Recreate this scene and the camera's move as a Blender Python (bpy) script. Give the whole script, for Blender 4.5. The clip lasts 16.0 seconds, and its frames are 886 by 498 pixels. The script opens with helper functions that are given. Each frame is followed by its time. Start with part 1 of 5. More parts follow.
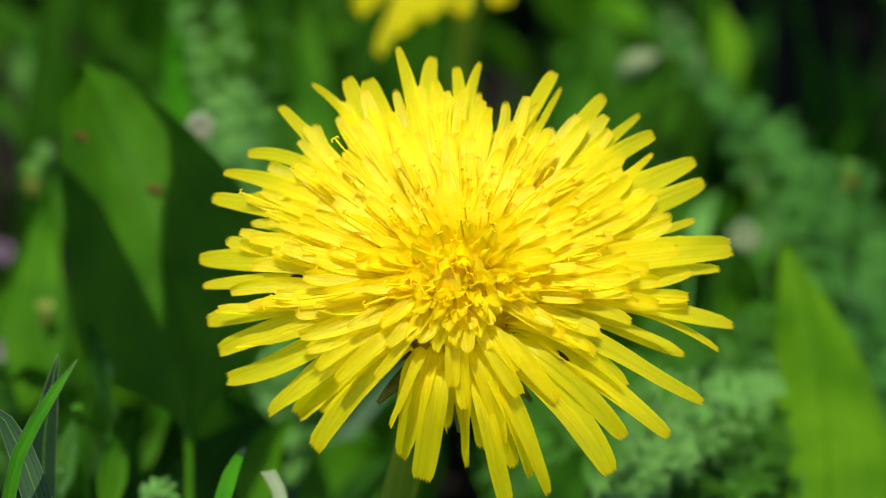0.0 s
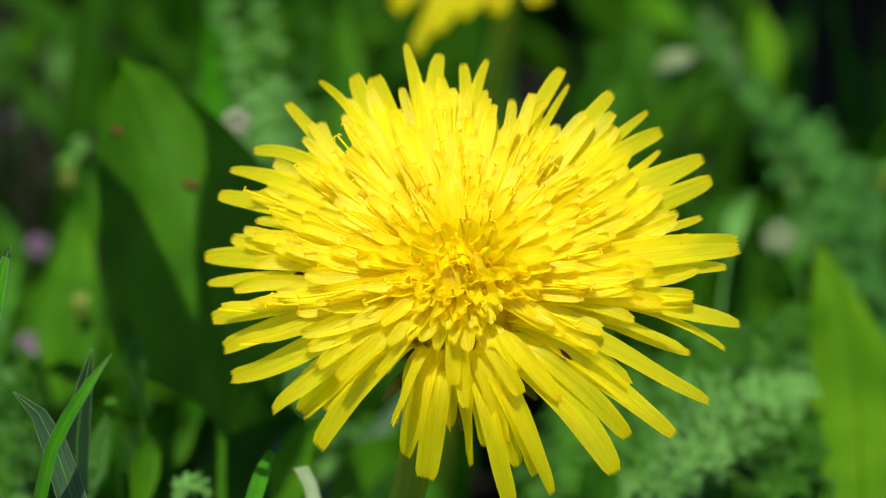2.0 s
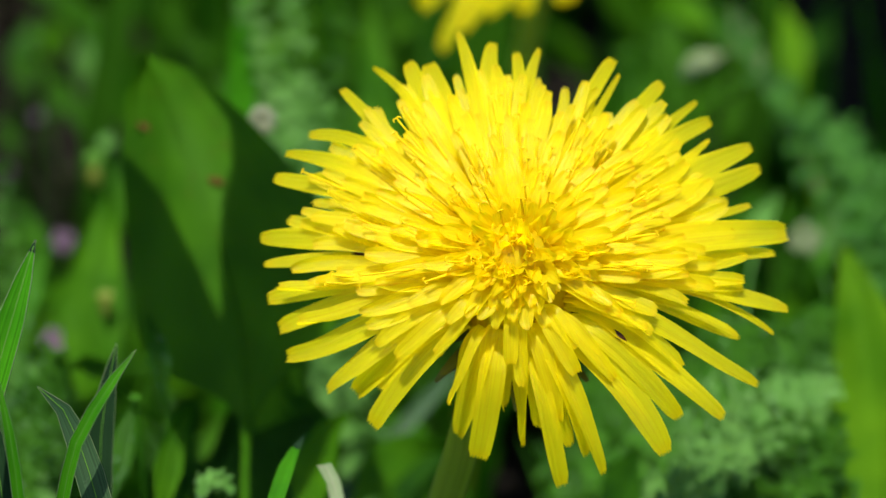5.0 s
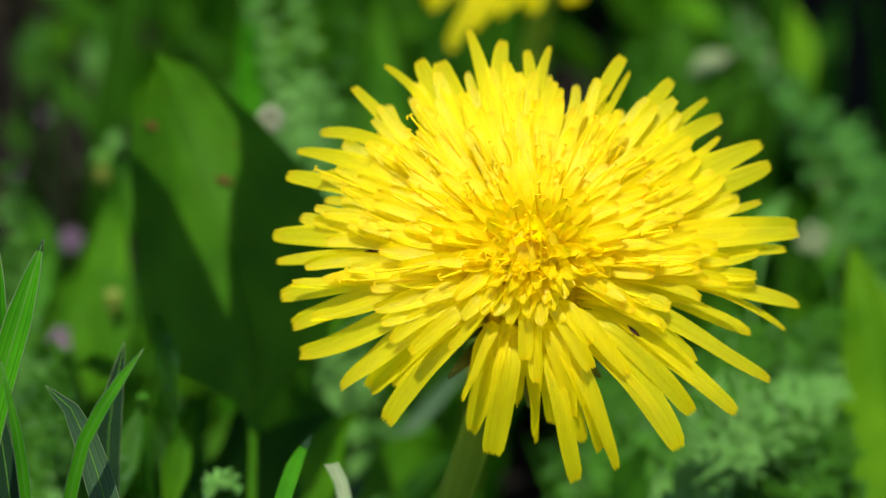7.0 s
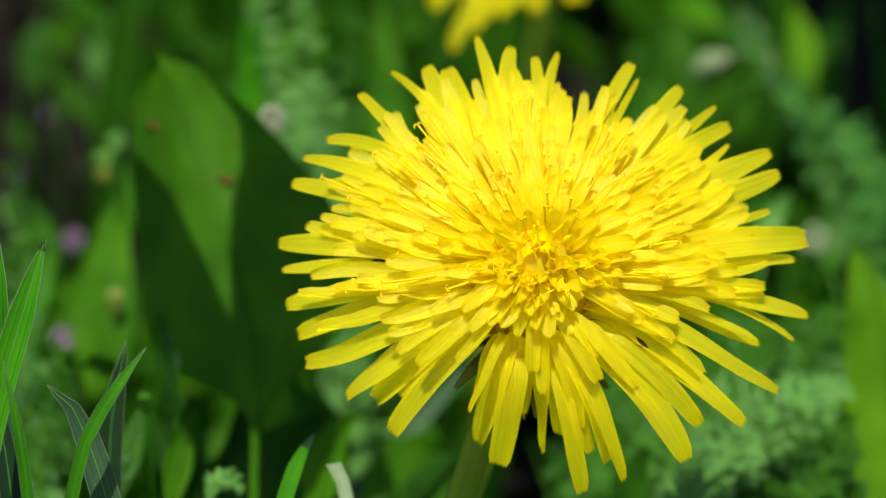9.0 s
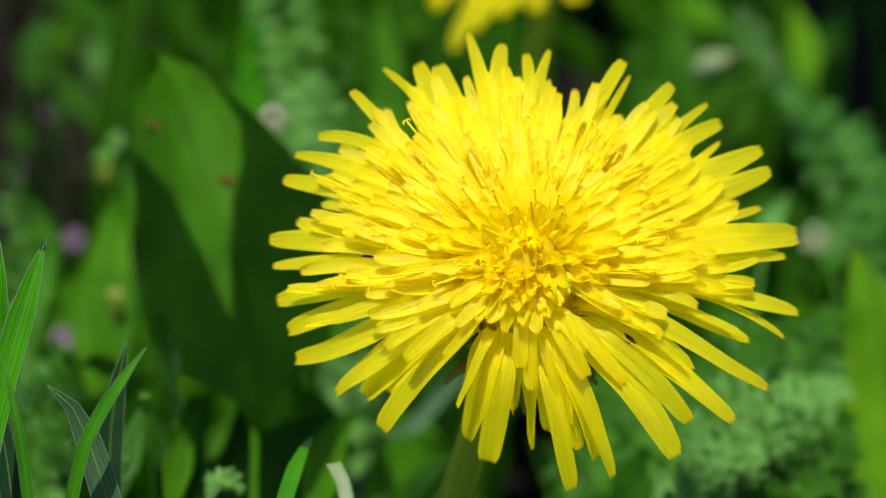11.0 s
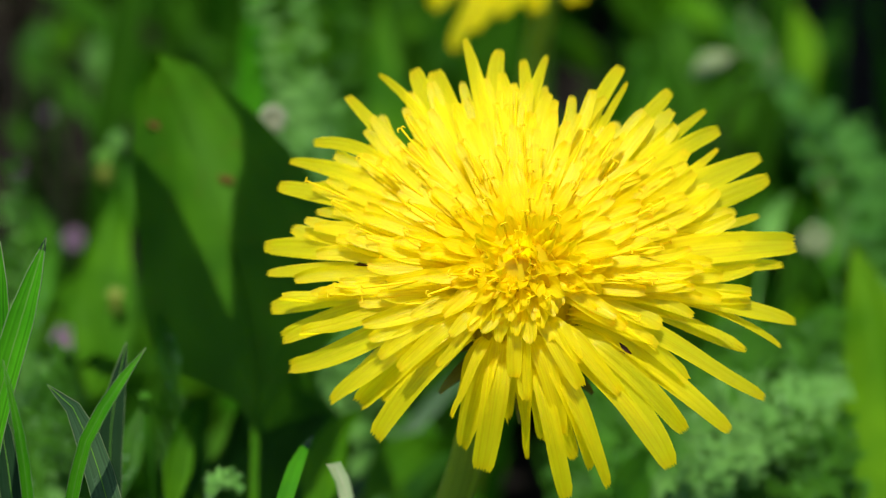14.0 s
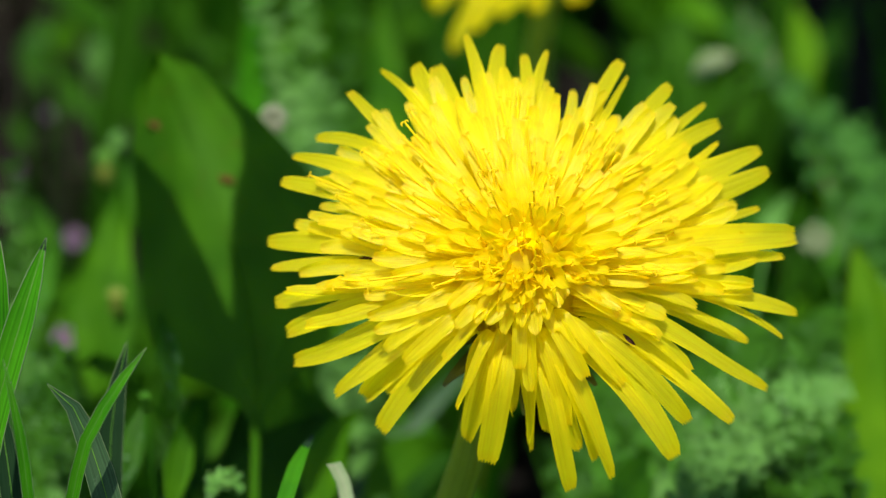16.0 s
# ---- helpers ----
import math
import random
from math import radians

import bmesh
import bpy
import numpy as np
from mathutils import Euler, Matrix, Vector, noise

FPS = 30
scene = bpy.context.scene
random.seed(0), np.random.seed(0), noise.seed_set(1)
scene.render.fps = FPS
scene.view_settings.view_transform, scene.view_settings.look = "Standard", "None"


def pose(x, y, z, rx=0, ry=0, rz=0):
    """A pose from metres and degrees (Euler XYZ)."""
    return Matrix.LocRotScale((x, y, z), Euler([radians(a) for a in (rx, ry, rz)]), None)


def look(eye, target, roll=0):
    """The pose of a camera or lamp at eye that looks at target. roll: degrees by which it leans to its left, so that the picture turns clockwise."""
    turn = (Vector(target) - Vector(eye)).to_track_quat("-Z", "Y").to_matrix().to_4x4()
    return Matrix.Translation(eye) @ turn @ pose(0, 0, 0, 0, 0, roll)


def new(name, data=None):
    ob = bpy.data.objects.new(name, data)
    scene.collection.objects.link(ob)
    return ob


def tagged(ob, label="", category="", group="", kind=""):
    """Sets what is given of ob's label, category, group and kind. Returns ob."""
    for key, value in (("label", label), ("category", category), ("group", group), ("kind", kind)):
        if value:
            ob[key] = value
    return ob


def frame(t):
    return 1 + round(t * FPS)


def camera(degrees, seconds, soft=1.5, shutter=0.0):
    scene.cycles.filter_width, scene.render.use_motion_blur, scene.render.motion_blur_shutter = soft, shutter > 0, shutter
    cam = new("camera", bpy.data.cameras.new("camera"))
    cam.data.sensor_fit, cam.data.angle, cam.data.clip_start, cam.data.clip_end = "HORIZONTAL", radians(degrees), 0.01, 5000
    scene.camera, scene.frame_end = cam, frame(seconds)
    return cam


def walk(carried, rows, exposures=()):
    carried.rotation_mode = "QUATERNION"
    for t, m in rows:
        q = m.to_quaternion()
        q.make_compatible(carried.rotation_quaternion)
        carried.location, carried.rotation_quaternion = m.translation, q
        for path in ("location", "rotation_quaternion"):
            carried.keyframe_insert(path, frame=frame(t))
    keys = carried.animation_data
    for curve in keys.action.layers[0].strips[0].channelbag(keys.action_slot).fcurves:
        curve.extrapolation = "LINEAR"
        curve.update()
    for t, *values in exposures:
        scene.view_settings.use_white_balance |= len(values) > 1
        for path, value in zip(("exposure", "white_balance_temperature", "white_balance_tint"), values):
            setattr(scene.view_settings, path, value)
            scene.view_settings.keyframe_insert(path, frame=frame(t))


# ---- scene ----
# ---------------------------------------------------------------- camera
cam = camera(16.0, 16.0, soft=0.95)
cam.data.dof.use_dof = True
cam.data.dof.focus_distance = 0.270
cam.data.dof.aperture_fstop = 26.0
EYE = Vector((-0.0072, -0.24193, 0.25864))
walk(cam, [
    (0.0, look(EYE, (-0.00121, 0.00014, 0.13026), -0.49)),
    (0.5, look(EYE, (-0.00204, 0.00012, 0.13022), -0.41)),
    (1.0, look(EYE, (-0.00293, 0.00010, 0.13020), -0.37)),
    (1.5, look(EYE, (-0.00371, 0.00009, 0.13016), -0.31)),
    (2.0, look(EYE, (-0.00423, 0.00007, 0.13013), -0.25)),
    (2.5, look(EYE, (-0.00470, 0.00005, 0.13010), -0.18)),
    (3.0, look(EYE, (-0.00521, 0.00004, 0.13007), -0.14)),
    (3.5, look(EYE, (-0.00558, 0.00003, 0.13005), -0.10)),
    (4.0, look(EYE, (-0.00585, 0.00002, 0.13004), -0.07)),
    (4.7, look(EYE, (-0.00624, 0.00001, 0.13003), -0.05)),
    (5.5, look(EYE, (-0.00666, 0.00001, 0.13002), -0.03)),
    (6.5, look(EYE, (-0.00698, 0.00000, 0.13000), -0.01)),
    (7.0, look(EYE, (-0.00709, 0.00000, 0.13000), -0.00)),
    (7.5, look(EYE, (-0.00715, 0.00000, 0.13000), -0.00)),
    (8.0, look(EYE, (-0.00719, 0.00000, 0.13000), -0.00)),
    (8.5, look(EYE, (-0.00720, 0.00000, 0.13000), -0.00)),
    (9.0, look(EYE, (-0.00725, -0.00000, 0.12999), 0.01)),
    (11.5, look(EYE, (-0.00727, -0.00001, 0.12998), 0.04)),
    (16.0, look(EYE, (-0.00732, -0.00002, 0.12997), 0.06)),
])

# ---------------------------------------------------------------- world and sun
SUN_TO = Vector((-0.10, -0.40, 1.0)).normalized()
world = bpy.data.worlds.new("sky")
scene.world = world
world.use_nodes = True
wn = world.node_tree.nodes
wl = world.node_tree.links
sky = wn.new("ShaderNodeTexSky")
sky.sky_type = "NISHITA"
sky.sun_disc = False
sky.sun_elevation = math.asin(SUN_TO.z)
sky.sun_rotation = math.atan2(SUN_TO.x, SUN_TO.y)
wl.new(sky.outputs[0], wn["Background"].inputs[0])
wn["Background"].inputs[1].default_value = 0.13
sun_data = bpy.data.lights.new("sun", "SUN")
sun_data.energy = 4.5
sun_data.angle = radians(0.5)
sun_data.color = (1.0, 0.96, 0.88)
sun_ob = new("sun", sun_data)
sun_ob.matrix_world = look(SUN_TO * 2.0, (0, 0, 0))
scene.view_settings.exposure = 0.67


# ---------------------------------------------------------------- materials
def nodes_of(name):
    m = bpy.data.materials.new(name)
    m.use_nodes = True
    n, l = m.node_tree.nodes, m.node_tree.links
    return m, n, l, n["Principled BSDF"], n["Material Output"]


def mix_rgb(n, l, fac, a, b, mode="MIX"):
    x = n.new("ShaderNodeMix")
    x.data_type, x.blend_type = "RGBA", mode
    for sock, v in ((x.inputs[0], fac), (x.inputs[6], a), (x.inputs[7], b)):
        if isinstance(v, (int, float)):
            sock.default_value = v
        elif isinstance(v, tuple):
            sock.default_value = (*v, 1)
        else:
            l.new(v, sock)
    return x.outputs[2]


def noise_of(n, l, scale, detail=3.0, vec=None, rough=0.55):
    t = n.new("ShaderNodeTexNoise")
    t.inputs["Scale"].default_value = scale
    t.inputs["Detail"].default_value = detail
    t.inputs["Roughness"].default_value = rough
    if vec is not None:
        l.new(vec, t.inputs["Vector"])
    return t.outputs["Fac"]


def ramp_of(n, l, fac, stops):
    r = n.new("ShaderNodeValToRGB")
    while len(r.color_ramp.elements) < len(stops):
        r.color_ramp.elements.new(0.5)
    for e, (p, c) in zip(r.color_ramp.elements, stops):
        e.position, e.color = p, (*c, 1)
    l.new(fac, r.inputs[0])
    return r.outputs[0]


def thin_surface(name, dark, light, through_col, share, rough=0.45, stripes=0.0, spots=None, scale=140.0, sheen=0.25, vary=0.25, bump=0.25, grain=1.0, tint=(1.0, 1.0, 1.0), tip=None):
    """A leaf or petal: two-scale mottling, fine stripes along it, light that passes through."""
    m, n, l, bsdf, out = nodes_of(name)
    co = n.new("ShaderNodeTexCoord")
    uvm = n.new("ShaderNodeMapping")
    uvm.inputs["Scale"].default_value = (15.0, 1.2, 1.0)
    l.new(co.outputs["UV"], uvm.inputs[0])
    info = n.new("ShaderNodeObjectInfo")
    big = noise_of(n, l, scale, 4.0, co.outputs["Object"])
    fine = noise_of(n, l, scale * 9.0, 2.0, co.outputs["Object"])
    streak = noise_of(n, l, 1.0, 2.0, uvm.outputs[0])
    big = ramp_of(n, l, big, ((0.33, (0, 0, 0)), (0.67, (1, 1, 1))))
    col = mix_rgb(n, l, big, dark, light)
    streak_col = ramp_of(n, l, streak, ((0.36, tuple(1 - stripes * q for q in tint)), (0.62, (1.0, 1.0, 1.0))))
    col = mix_rgb(n, l, 1.0, col, streak_col, "MULTIPLY")
    each = ramp_of(n, l, info.outputs["Random"], ((0.0, (1 - vary, 1 - vary, 1 - vary)), (1.0, (1.0, 1.0, 1.0))))
    col = mix_rgb(n, l, 1.0, col, each, "MULTIPLY")
    if spots:
        hole = ramp_of(n, l, fine, ((0.62, (0, 0, 0)), (0.74, (1, 1, 1))))
        col = mix_rgb(n, l, hole, col, spots)
    tcol = mix_rgb(n, l, 1.0, through_col, streak_col, "MULTIPLY")
    if tip:  # pigment at the toothed ends
        uv = n.new("ShaderNodeSeparateXYZ")
        l.new(co.outputs["UV"], uv.inputs[0])
        end = ramp_of(n, l, uv.outputs["Y"], ((0.93, (0, 0, 0)), (1.0, (0.75, 0.75, 0.75))))
        col = mix_rgb(n, l, end, col, tip)
        tcol = mix_rgb(n, l, end, tcol, tip)
    l.new(col, bsdf.inputs["Base Color"])
    bsdf.inputs["Roughness"].default_value = rough
    bsdf.inputs["Specular IOR Level"].default_value = sheen
    bm = n.new("ShaderNodeBump")
    bm.inputs["Strength"].default_value = bump
    bm.inputs["Distance"].default_value = 0.0002
    hsum = n.new("ShaderNodeMath")
    hsum.operation = "MULTIPLY_ADD"
    l.new(fine, hsum.inputs[0])
    hsum.inputs[1].default_value = grain
    l.new(streak, hsum.inputs[2])
    l.new(hsum.outputs[0], bm.inputs["Height"])
    l.new(bm.outputs[0], bsdf.inputs["Normal"])
    tr = n.new("ShaderNodeBsdfTranslucent")
    l.new(tcol, tr.inputs["Color"])
    mx = n.new("ShaderNodeMixShader")
    mx.inputs[0].default_value = share
    l.new(bsdf.outputs[0], mx.inputs[1])
    l.new(tr.outputs[0], mx.inputs[2])
    l.new(mx.outputs[0], out.inputs["Surface"])
    return m


MAT_PETAL = thin_surface("petal_yellow", (0.95, 0.90, 0.010), (0.97, 0.925, 0.014), (0.985, 0.915, 0.003), 0.74, 0.32, 0.16, None, 300, 0.42, 0.05, 0.8, 0.15, (0.5, 1.0, 1.0), (0.95, 0.74, 0.004))
MAT_PETAL_DEEP = thin_surface("petal_golden", (0.96, 0.875, 0.006), (0.975, 0.91, 0.010), (0.985, 0.89, 0.002), 0.74, 0.34, 0.14, None, 300, 0.35, 0.05, 0.6, 0.15, (0.5, 1.0, 1.0), (0.95, 0.66, 0.004))
MAT_PETAL_HEART = thin_surface("petal_heart", (0.97, 0.86, 0.006), (0.985, 0.897, 0.010), (0.99, 0.873, 0.002), 0.74, 0.34, 0.14, None, 300, 0.35, 0.05, 0.6, 0.15, (0.5, 1.0, 1.0), (0.96, 0.74, 0.004))
# ochre of the styles, which also draws the shade lines between florets
MAT_STYLE = thin_surface("style_and_shade_line", (0.93, 0.72, 0.004), (0.96, 0.78, 0.006), (0.97, 0.75, 0.003), 0.5, 0.5, 0.0, None, 600, 0.2, 0.1, 0.1)
MAT_BRACT = thin_surface("bract_green", (0.056, 0.08, 0.016), (0.112, 0.144, 0.04), (0.112, 0.16, 0.024), 0.2, 0.5, 0.2, (0.10, 0.03, 0.015), 200)
MAT_STEM = thin_surface("stem_green", (0.24, 0.38, 0.03), (0.34, 0.48, 0.05), (0.40, 0.58, 0.04), 0.35, 0.45, 0.25, None, 120, 0.12)
MAT_LEAF = thin_surface("leaf_green", (0.00739, 0.0431, 0.00158), (0.0422, 0.153, 0.00422), (0.0444, 0.268, 0.00264), 0.42, 0.6, 0.12, None, 110, 0.06)
MAT_LEAF_PALE = thin_surface("leaf_fresh", (0.0214, 0.098, 0.00211), (0.0757, 0.223, 0.00475), (0.125, 0.401, 0.00317), 0.45, 0.6, 0.12, None, 90, 0.06)
MAT_GRASS = thin_surface("grass_green", (0.0306, 0.185, 0.00475), (0.0675, 0.3, 0.00772), (0.099, 0.576, 0.00594), 0.40, 0.6, 0.45, None, 150, 0.06)
MAT_GREY = thin_surface("grass_grey_green", (0.0372, 0.093, 0.0372), (0.062, 0.1302, 0.0527), (0.0496, 0.1612, 0.0341), 0.25, 0.5, 0.4, (0.08, 0.14, 0.07), 150, 0.12)
MAT_VEIN = thin_surface("vein_pale_green", (0.0819, 0.234, 0.0234), (0.129, 0.304, 0.041), (0.152, 0.445, 0.0351), 0.3, 0.5, 0.1, None, 200, 0.15)
MAT_DRY = thin_surface("bract_brown", (0.035, 0.010, 0.004), (0.09, 0.03, 0.012), (0.1, 0.03, 0.01), 0.15, 0.5, 0.2, None, 400, 0.2)
MAT_BLEMISH = thin_surface("leaf_blemish", (0.055, 0.040, 0.006), (0.09, 0.06, 0.010), (0.08, 0.06, 0.01), 0.2, 0.7, 0.1, None, 400, 0.06)
MAT_MARGIN = thin_surface("blade_margin", (0.14, 0.21, 0.0845), (0.21, 0.28, 0.13), (0.175, 0.294, 0.091), 0.35, 0.5, 0.1, None, 300, 0.15)
MAT_STRAW = thin_surface("dry_straw", (0.30, 0.26, 0.16), (0.46, 0.42, 0.30), (0.4, 0.35, 0.2), 0.25, 0.6, 0.3, None, 200, 0.2)
MAT_FEATHER = thin_surface("feathery_green", (0.0178, 0.090, 0.0037), (0.080, 0.255, 0.0154), (0.080, 0.39, 0.00986), 0.36, 0.5, 0.1, (0.14, 0.26, 0.12), 120, 0.08, 0.55)
MAT_COVER = thin_surface("ground_cover_green", (0.0136, 0.058, 0.00217), (0.036, 0.126, 0.00391), (0.0422, 0.232, 0.00347), 0.35, 0.6, 0.2, None, 40, 0.06)
MAT_PINK = thin_surface("petal_mauve", (0.18, 0.112, 0.18), (0.27, 0.182, 0.255), (0.195, 0.126, 0.18), 0.3, 0.5, 0.1, None, 300)
MAT_WHITE = thin_surface("petal_white", (0.2, 0.234, 0.135), (0.267, 0.29, 0.18), (0.167, 0.223, 0.112), 0.3, 0.5, 0.1, None, 300)
MAT_LEAF_SUN = thin_surface("leaf_yellow_green", (0.0492, 0.157, 0.0018), (0.111, 0.264, 0.0048), (0.184, 0.427, 0.003), 0.45, 0.6, 0.12, None, 90, 0.06)
MAT_LEAF_MID = thin_surface("leaf_mid_green", (0.0165, 0.072, 0.00151), (0.0575, 0.182, 0.00353), (0.077, 0.33, 0.00252), 0.44, 0.6, 0.12, (0.05, 0.10, 0.004), 75, 0.06)
# shade on these blades is put into the colour; dark tips share it
MAT_SHADE_GRASS = thin_surface("grass_shade_and_tip", (0.012, 0.0366, 0.0134), (0.0202, 0.0545, 0.0188), (0.0176, 0.0731, 0.0157), 0.2, 0.5, 0.3, None, 150, 0.08)
MAT_FADED = thin_surface("leaf_faded", (0.19, 0.26, 0.12), (0.29, 0.37, 0.18), (0.21, 0.30, 0.1), 0.3, 0.6, 0.3, None, 200, 0.1)
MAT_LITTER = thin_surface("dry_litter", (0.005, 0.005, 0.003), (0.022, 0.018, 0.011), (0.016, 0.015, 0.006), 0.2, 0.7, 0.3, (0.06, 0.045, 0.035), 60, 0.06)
MAT_FEATHER_PALE = thin_surface("feathery_pale_green", (0.06, 0.19, 0.026), (0.19, 0.42, 0.09), (0.16, 0.48, 0.05), 0.36, 0.5, 0.1, (0.22, 0.36, 0.18), 120, 0.08, 0.3)
MAT_FEATHER_BLUE = thin_surface("feathery_blue_green", (0.021, 0.106, 0.010), (0.092, 0.285, 0.040), (0.088, 0.385, 0.026), 0.36, 0.5, 0.1, (0.16, 0.28, 0.16), 120, 0.10, 0.4)
MAT_BUD = thin_surface("bud_lime", (0.20, 0.26, 0.03), (0.32, 0.36, 0.06), (0.3, 0.4, 0.05), 0.3, 0.5, 0.1, None, 300)


def soil_material():
    m, n, l, bsdf, out = nodes_of("soil")
    co = n.new("ShaderNodeTexCoord")
    a = noise_of(n, l, 18, 6, co.outputs["Object"])
    b = noise_of(n, l, 220, 5, co.outputs["Object"], 0.7)
    # darker than bare soil: shade between the plants is put into the colour
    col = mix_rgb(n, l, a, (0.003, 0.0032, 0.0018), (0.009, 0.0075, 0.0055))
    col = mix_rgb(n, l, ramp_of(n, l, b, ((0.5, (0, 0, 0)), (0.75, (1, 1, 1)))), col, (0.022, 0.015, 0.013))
    # turf closes over the soil further out in the meadow
    far = n.new("ShaderNodeVectorMath")
    far.operation = "LENGTH"
    l.new(co.outputs["Object"], far.inputs[0])
    c = noise_of(n, l, 2.5, 4, co.outputs["Object"])
    d = noise_of(n, l, 3.2, 5, co.outputs["Object"], 0.65)
    ragged = n.new("ShaderNodeMath")
    ragged.operation = "MULTIPLY_ADD"
    l.new(d, ragged.inputs[0])
    ragged.inputs[1].default_value = 0.7
    l.new(far.outputs["Value"], ragged.inputs[2])
    turf = mix_rgb(n, l, c, (0.018, 0.045, 0.008), (0.045, 0.09, 0.018))
    col = mix_rgb(n, l, ramp_of(n, l, ragged.outputs[0], ((0.80, (0, 0, 0)), (0.98, (1, 1, 1)))), col, turf)
    l.new(col, bsdf.inputs["Base Color"])
    bsdf.inputs["Roughness"].default_value = 0.95
    bsdf.inputs["Specular IOR Level"].default_value = 0.08
    bm = n.new("ShaderNodeBump")
    bm.inputs["Strength"].default_value = 0.8
    bm.inputs["Distance"].default_value = 0.004
    l.new(b, bm.inputs["Height"])
    l.new(bm.outputs[0], bsdf.inputs["Normal"])
    return m


MAT_SOIL = soil_material()


# ---------------------------------------------------------------- mesh helpers, in millimetres
def part(name, shape, material, parent=None, label=""):
    """Links one shape (vertices in mm, faces, uvs) as one mesh object, under a thing or a part."""
    verts, faces, uvs = shape
    me = bpy.data.meshes.new(name)
    me.from_pydata([(v[0] * 0.001, v[1] * 0.001, v[2] * 0.001) for v in verts], [], faces)
    layer = me.uv_layers.new(name="UVMap")
    idx = np.empty(len(me.loops), dtype=np.int32)
    me.loops.foreach_get("vertex_index", idx)
    layer.data.foreach_set("uv", np.asarray(uvs, dtype=np.float32)[idx].ravel())
    me.polygons.foreach_set("use_smooth", np.ones(len(me.polygons), dtype=bool))
    me.materials.append(material)
    ob = new(name, me)
    if parent is not None:
        ob.parent = parent
    if label:
        tagged(ob, label)
    return ob


def joined(shapes):
    verts, faces, uvs = [], [], []
    for v, f, u in shapes:
        k = len(verts)
        verts += list(v)
        faces += [tuple(i + k for i in q) for q in f]
        uvs += list(u)
    return verts, faces, uvs


def moved(shape, m):
    return [m @ Vector(v) for v in shape[0]], shape[1], shape[2]


def spline(pts, count):
    """Points and tangents, evenly spaced, along a smooth curve through pts."""
    p = [Vector(q) for q in pts]
    k = [0.0]
    for a, b in zip(p, p[1:]):
        k.append(k[-1] + max(1e-6, (b - a).length))
    n = len(p)
    slope = []
    for i in range(n):
        if i == 0:
            m = (p[1] - p[0]) / (k[1] - k[0])
        elif i == n - 1:
            m = (p[-1] - p[-2]) / (k[-1] - k[-2])
        else:
            d0, d1 = k[i] - k[i - 1], k[i + 1] - k[i]
            m = ((p[i] - p[i - 1]) / d0 * d1 + (p[i + 1] - p[i]) / d1 * d0) / (d0 + d1)
        slope.append(m)
    out = []
    i = 0
    for c in range(count):
        u = k[-1] * c / (count - 1)
        while i < n - 2 and u > k[i + 1]:
            i += 1
        h = k[i + 1] - k[i]
        t = (u - k[i]) / h
        a, b, ma, mb = p[i], p[i + 1], slope[i] * h, slope[i + 1] * h
        pos = (2 * t ** 3 - 3 * t * t + 1) * a + (t ** 3 - 2 * t * t + t) * ma + (3 * t * t - 2 * t ** 3) * b + (t ** 3 - t * t) * mb
        tan = (6 * t * t - 6 * t) * a + (3 * t * t - 4 * t + 1) * ma + (6 * t - 6 * t * t) * b + (3 * t * t - 2 * t) * mb
        out.append((pos, tan.normalized()))
    return out


def bezier(p0, p1, p2, p3, count):
    out = []
    for i in range(count):
        t = i / (count - 1)
        pos = (1 - t) ** 3 * p0 + 3 * t * (1 - t) ** 2 * p1 + 3 * t * t * (1 - t) * p2 + t ** 3 * p3
        tan = 3 * (1 - t) ** 2 * (p1 - p0) + 6 * t * (1 - t) * (p2 - p1) + 3 * t * t * (p3 - p2)
        out.append((pos, tan.normalized()))
    return out


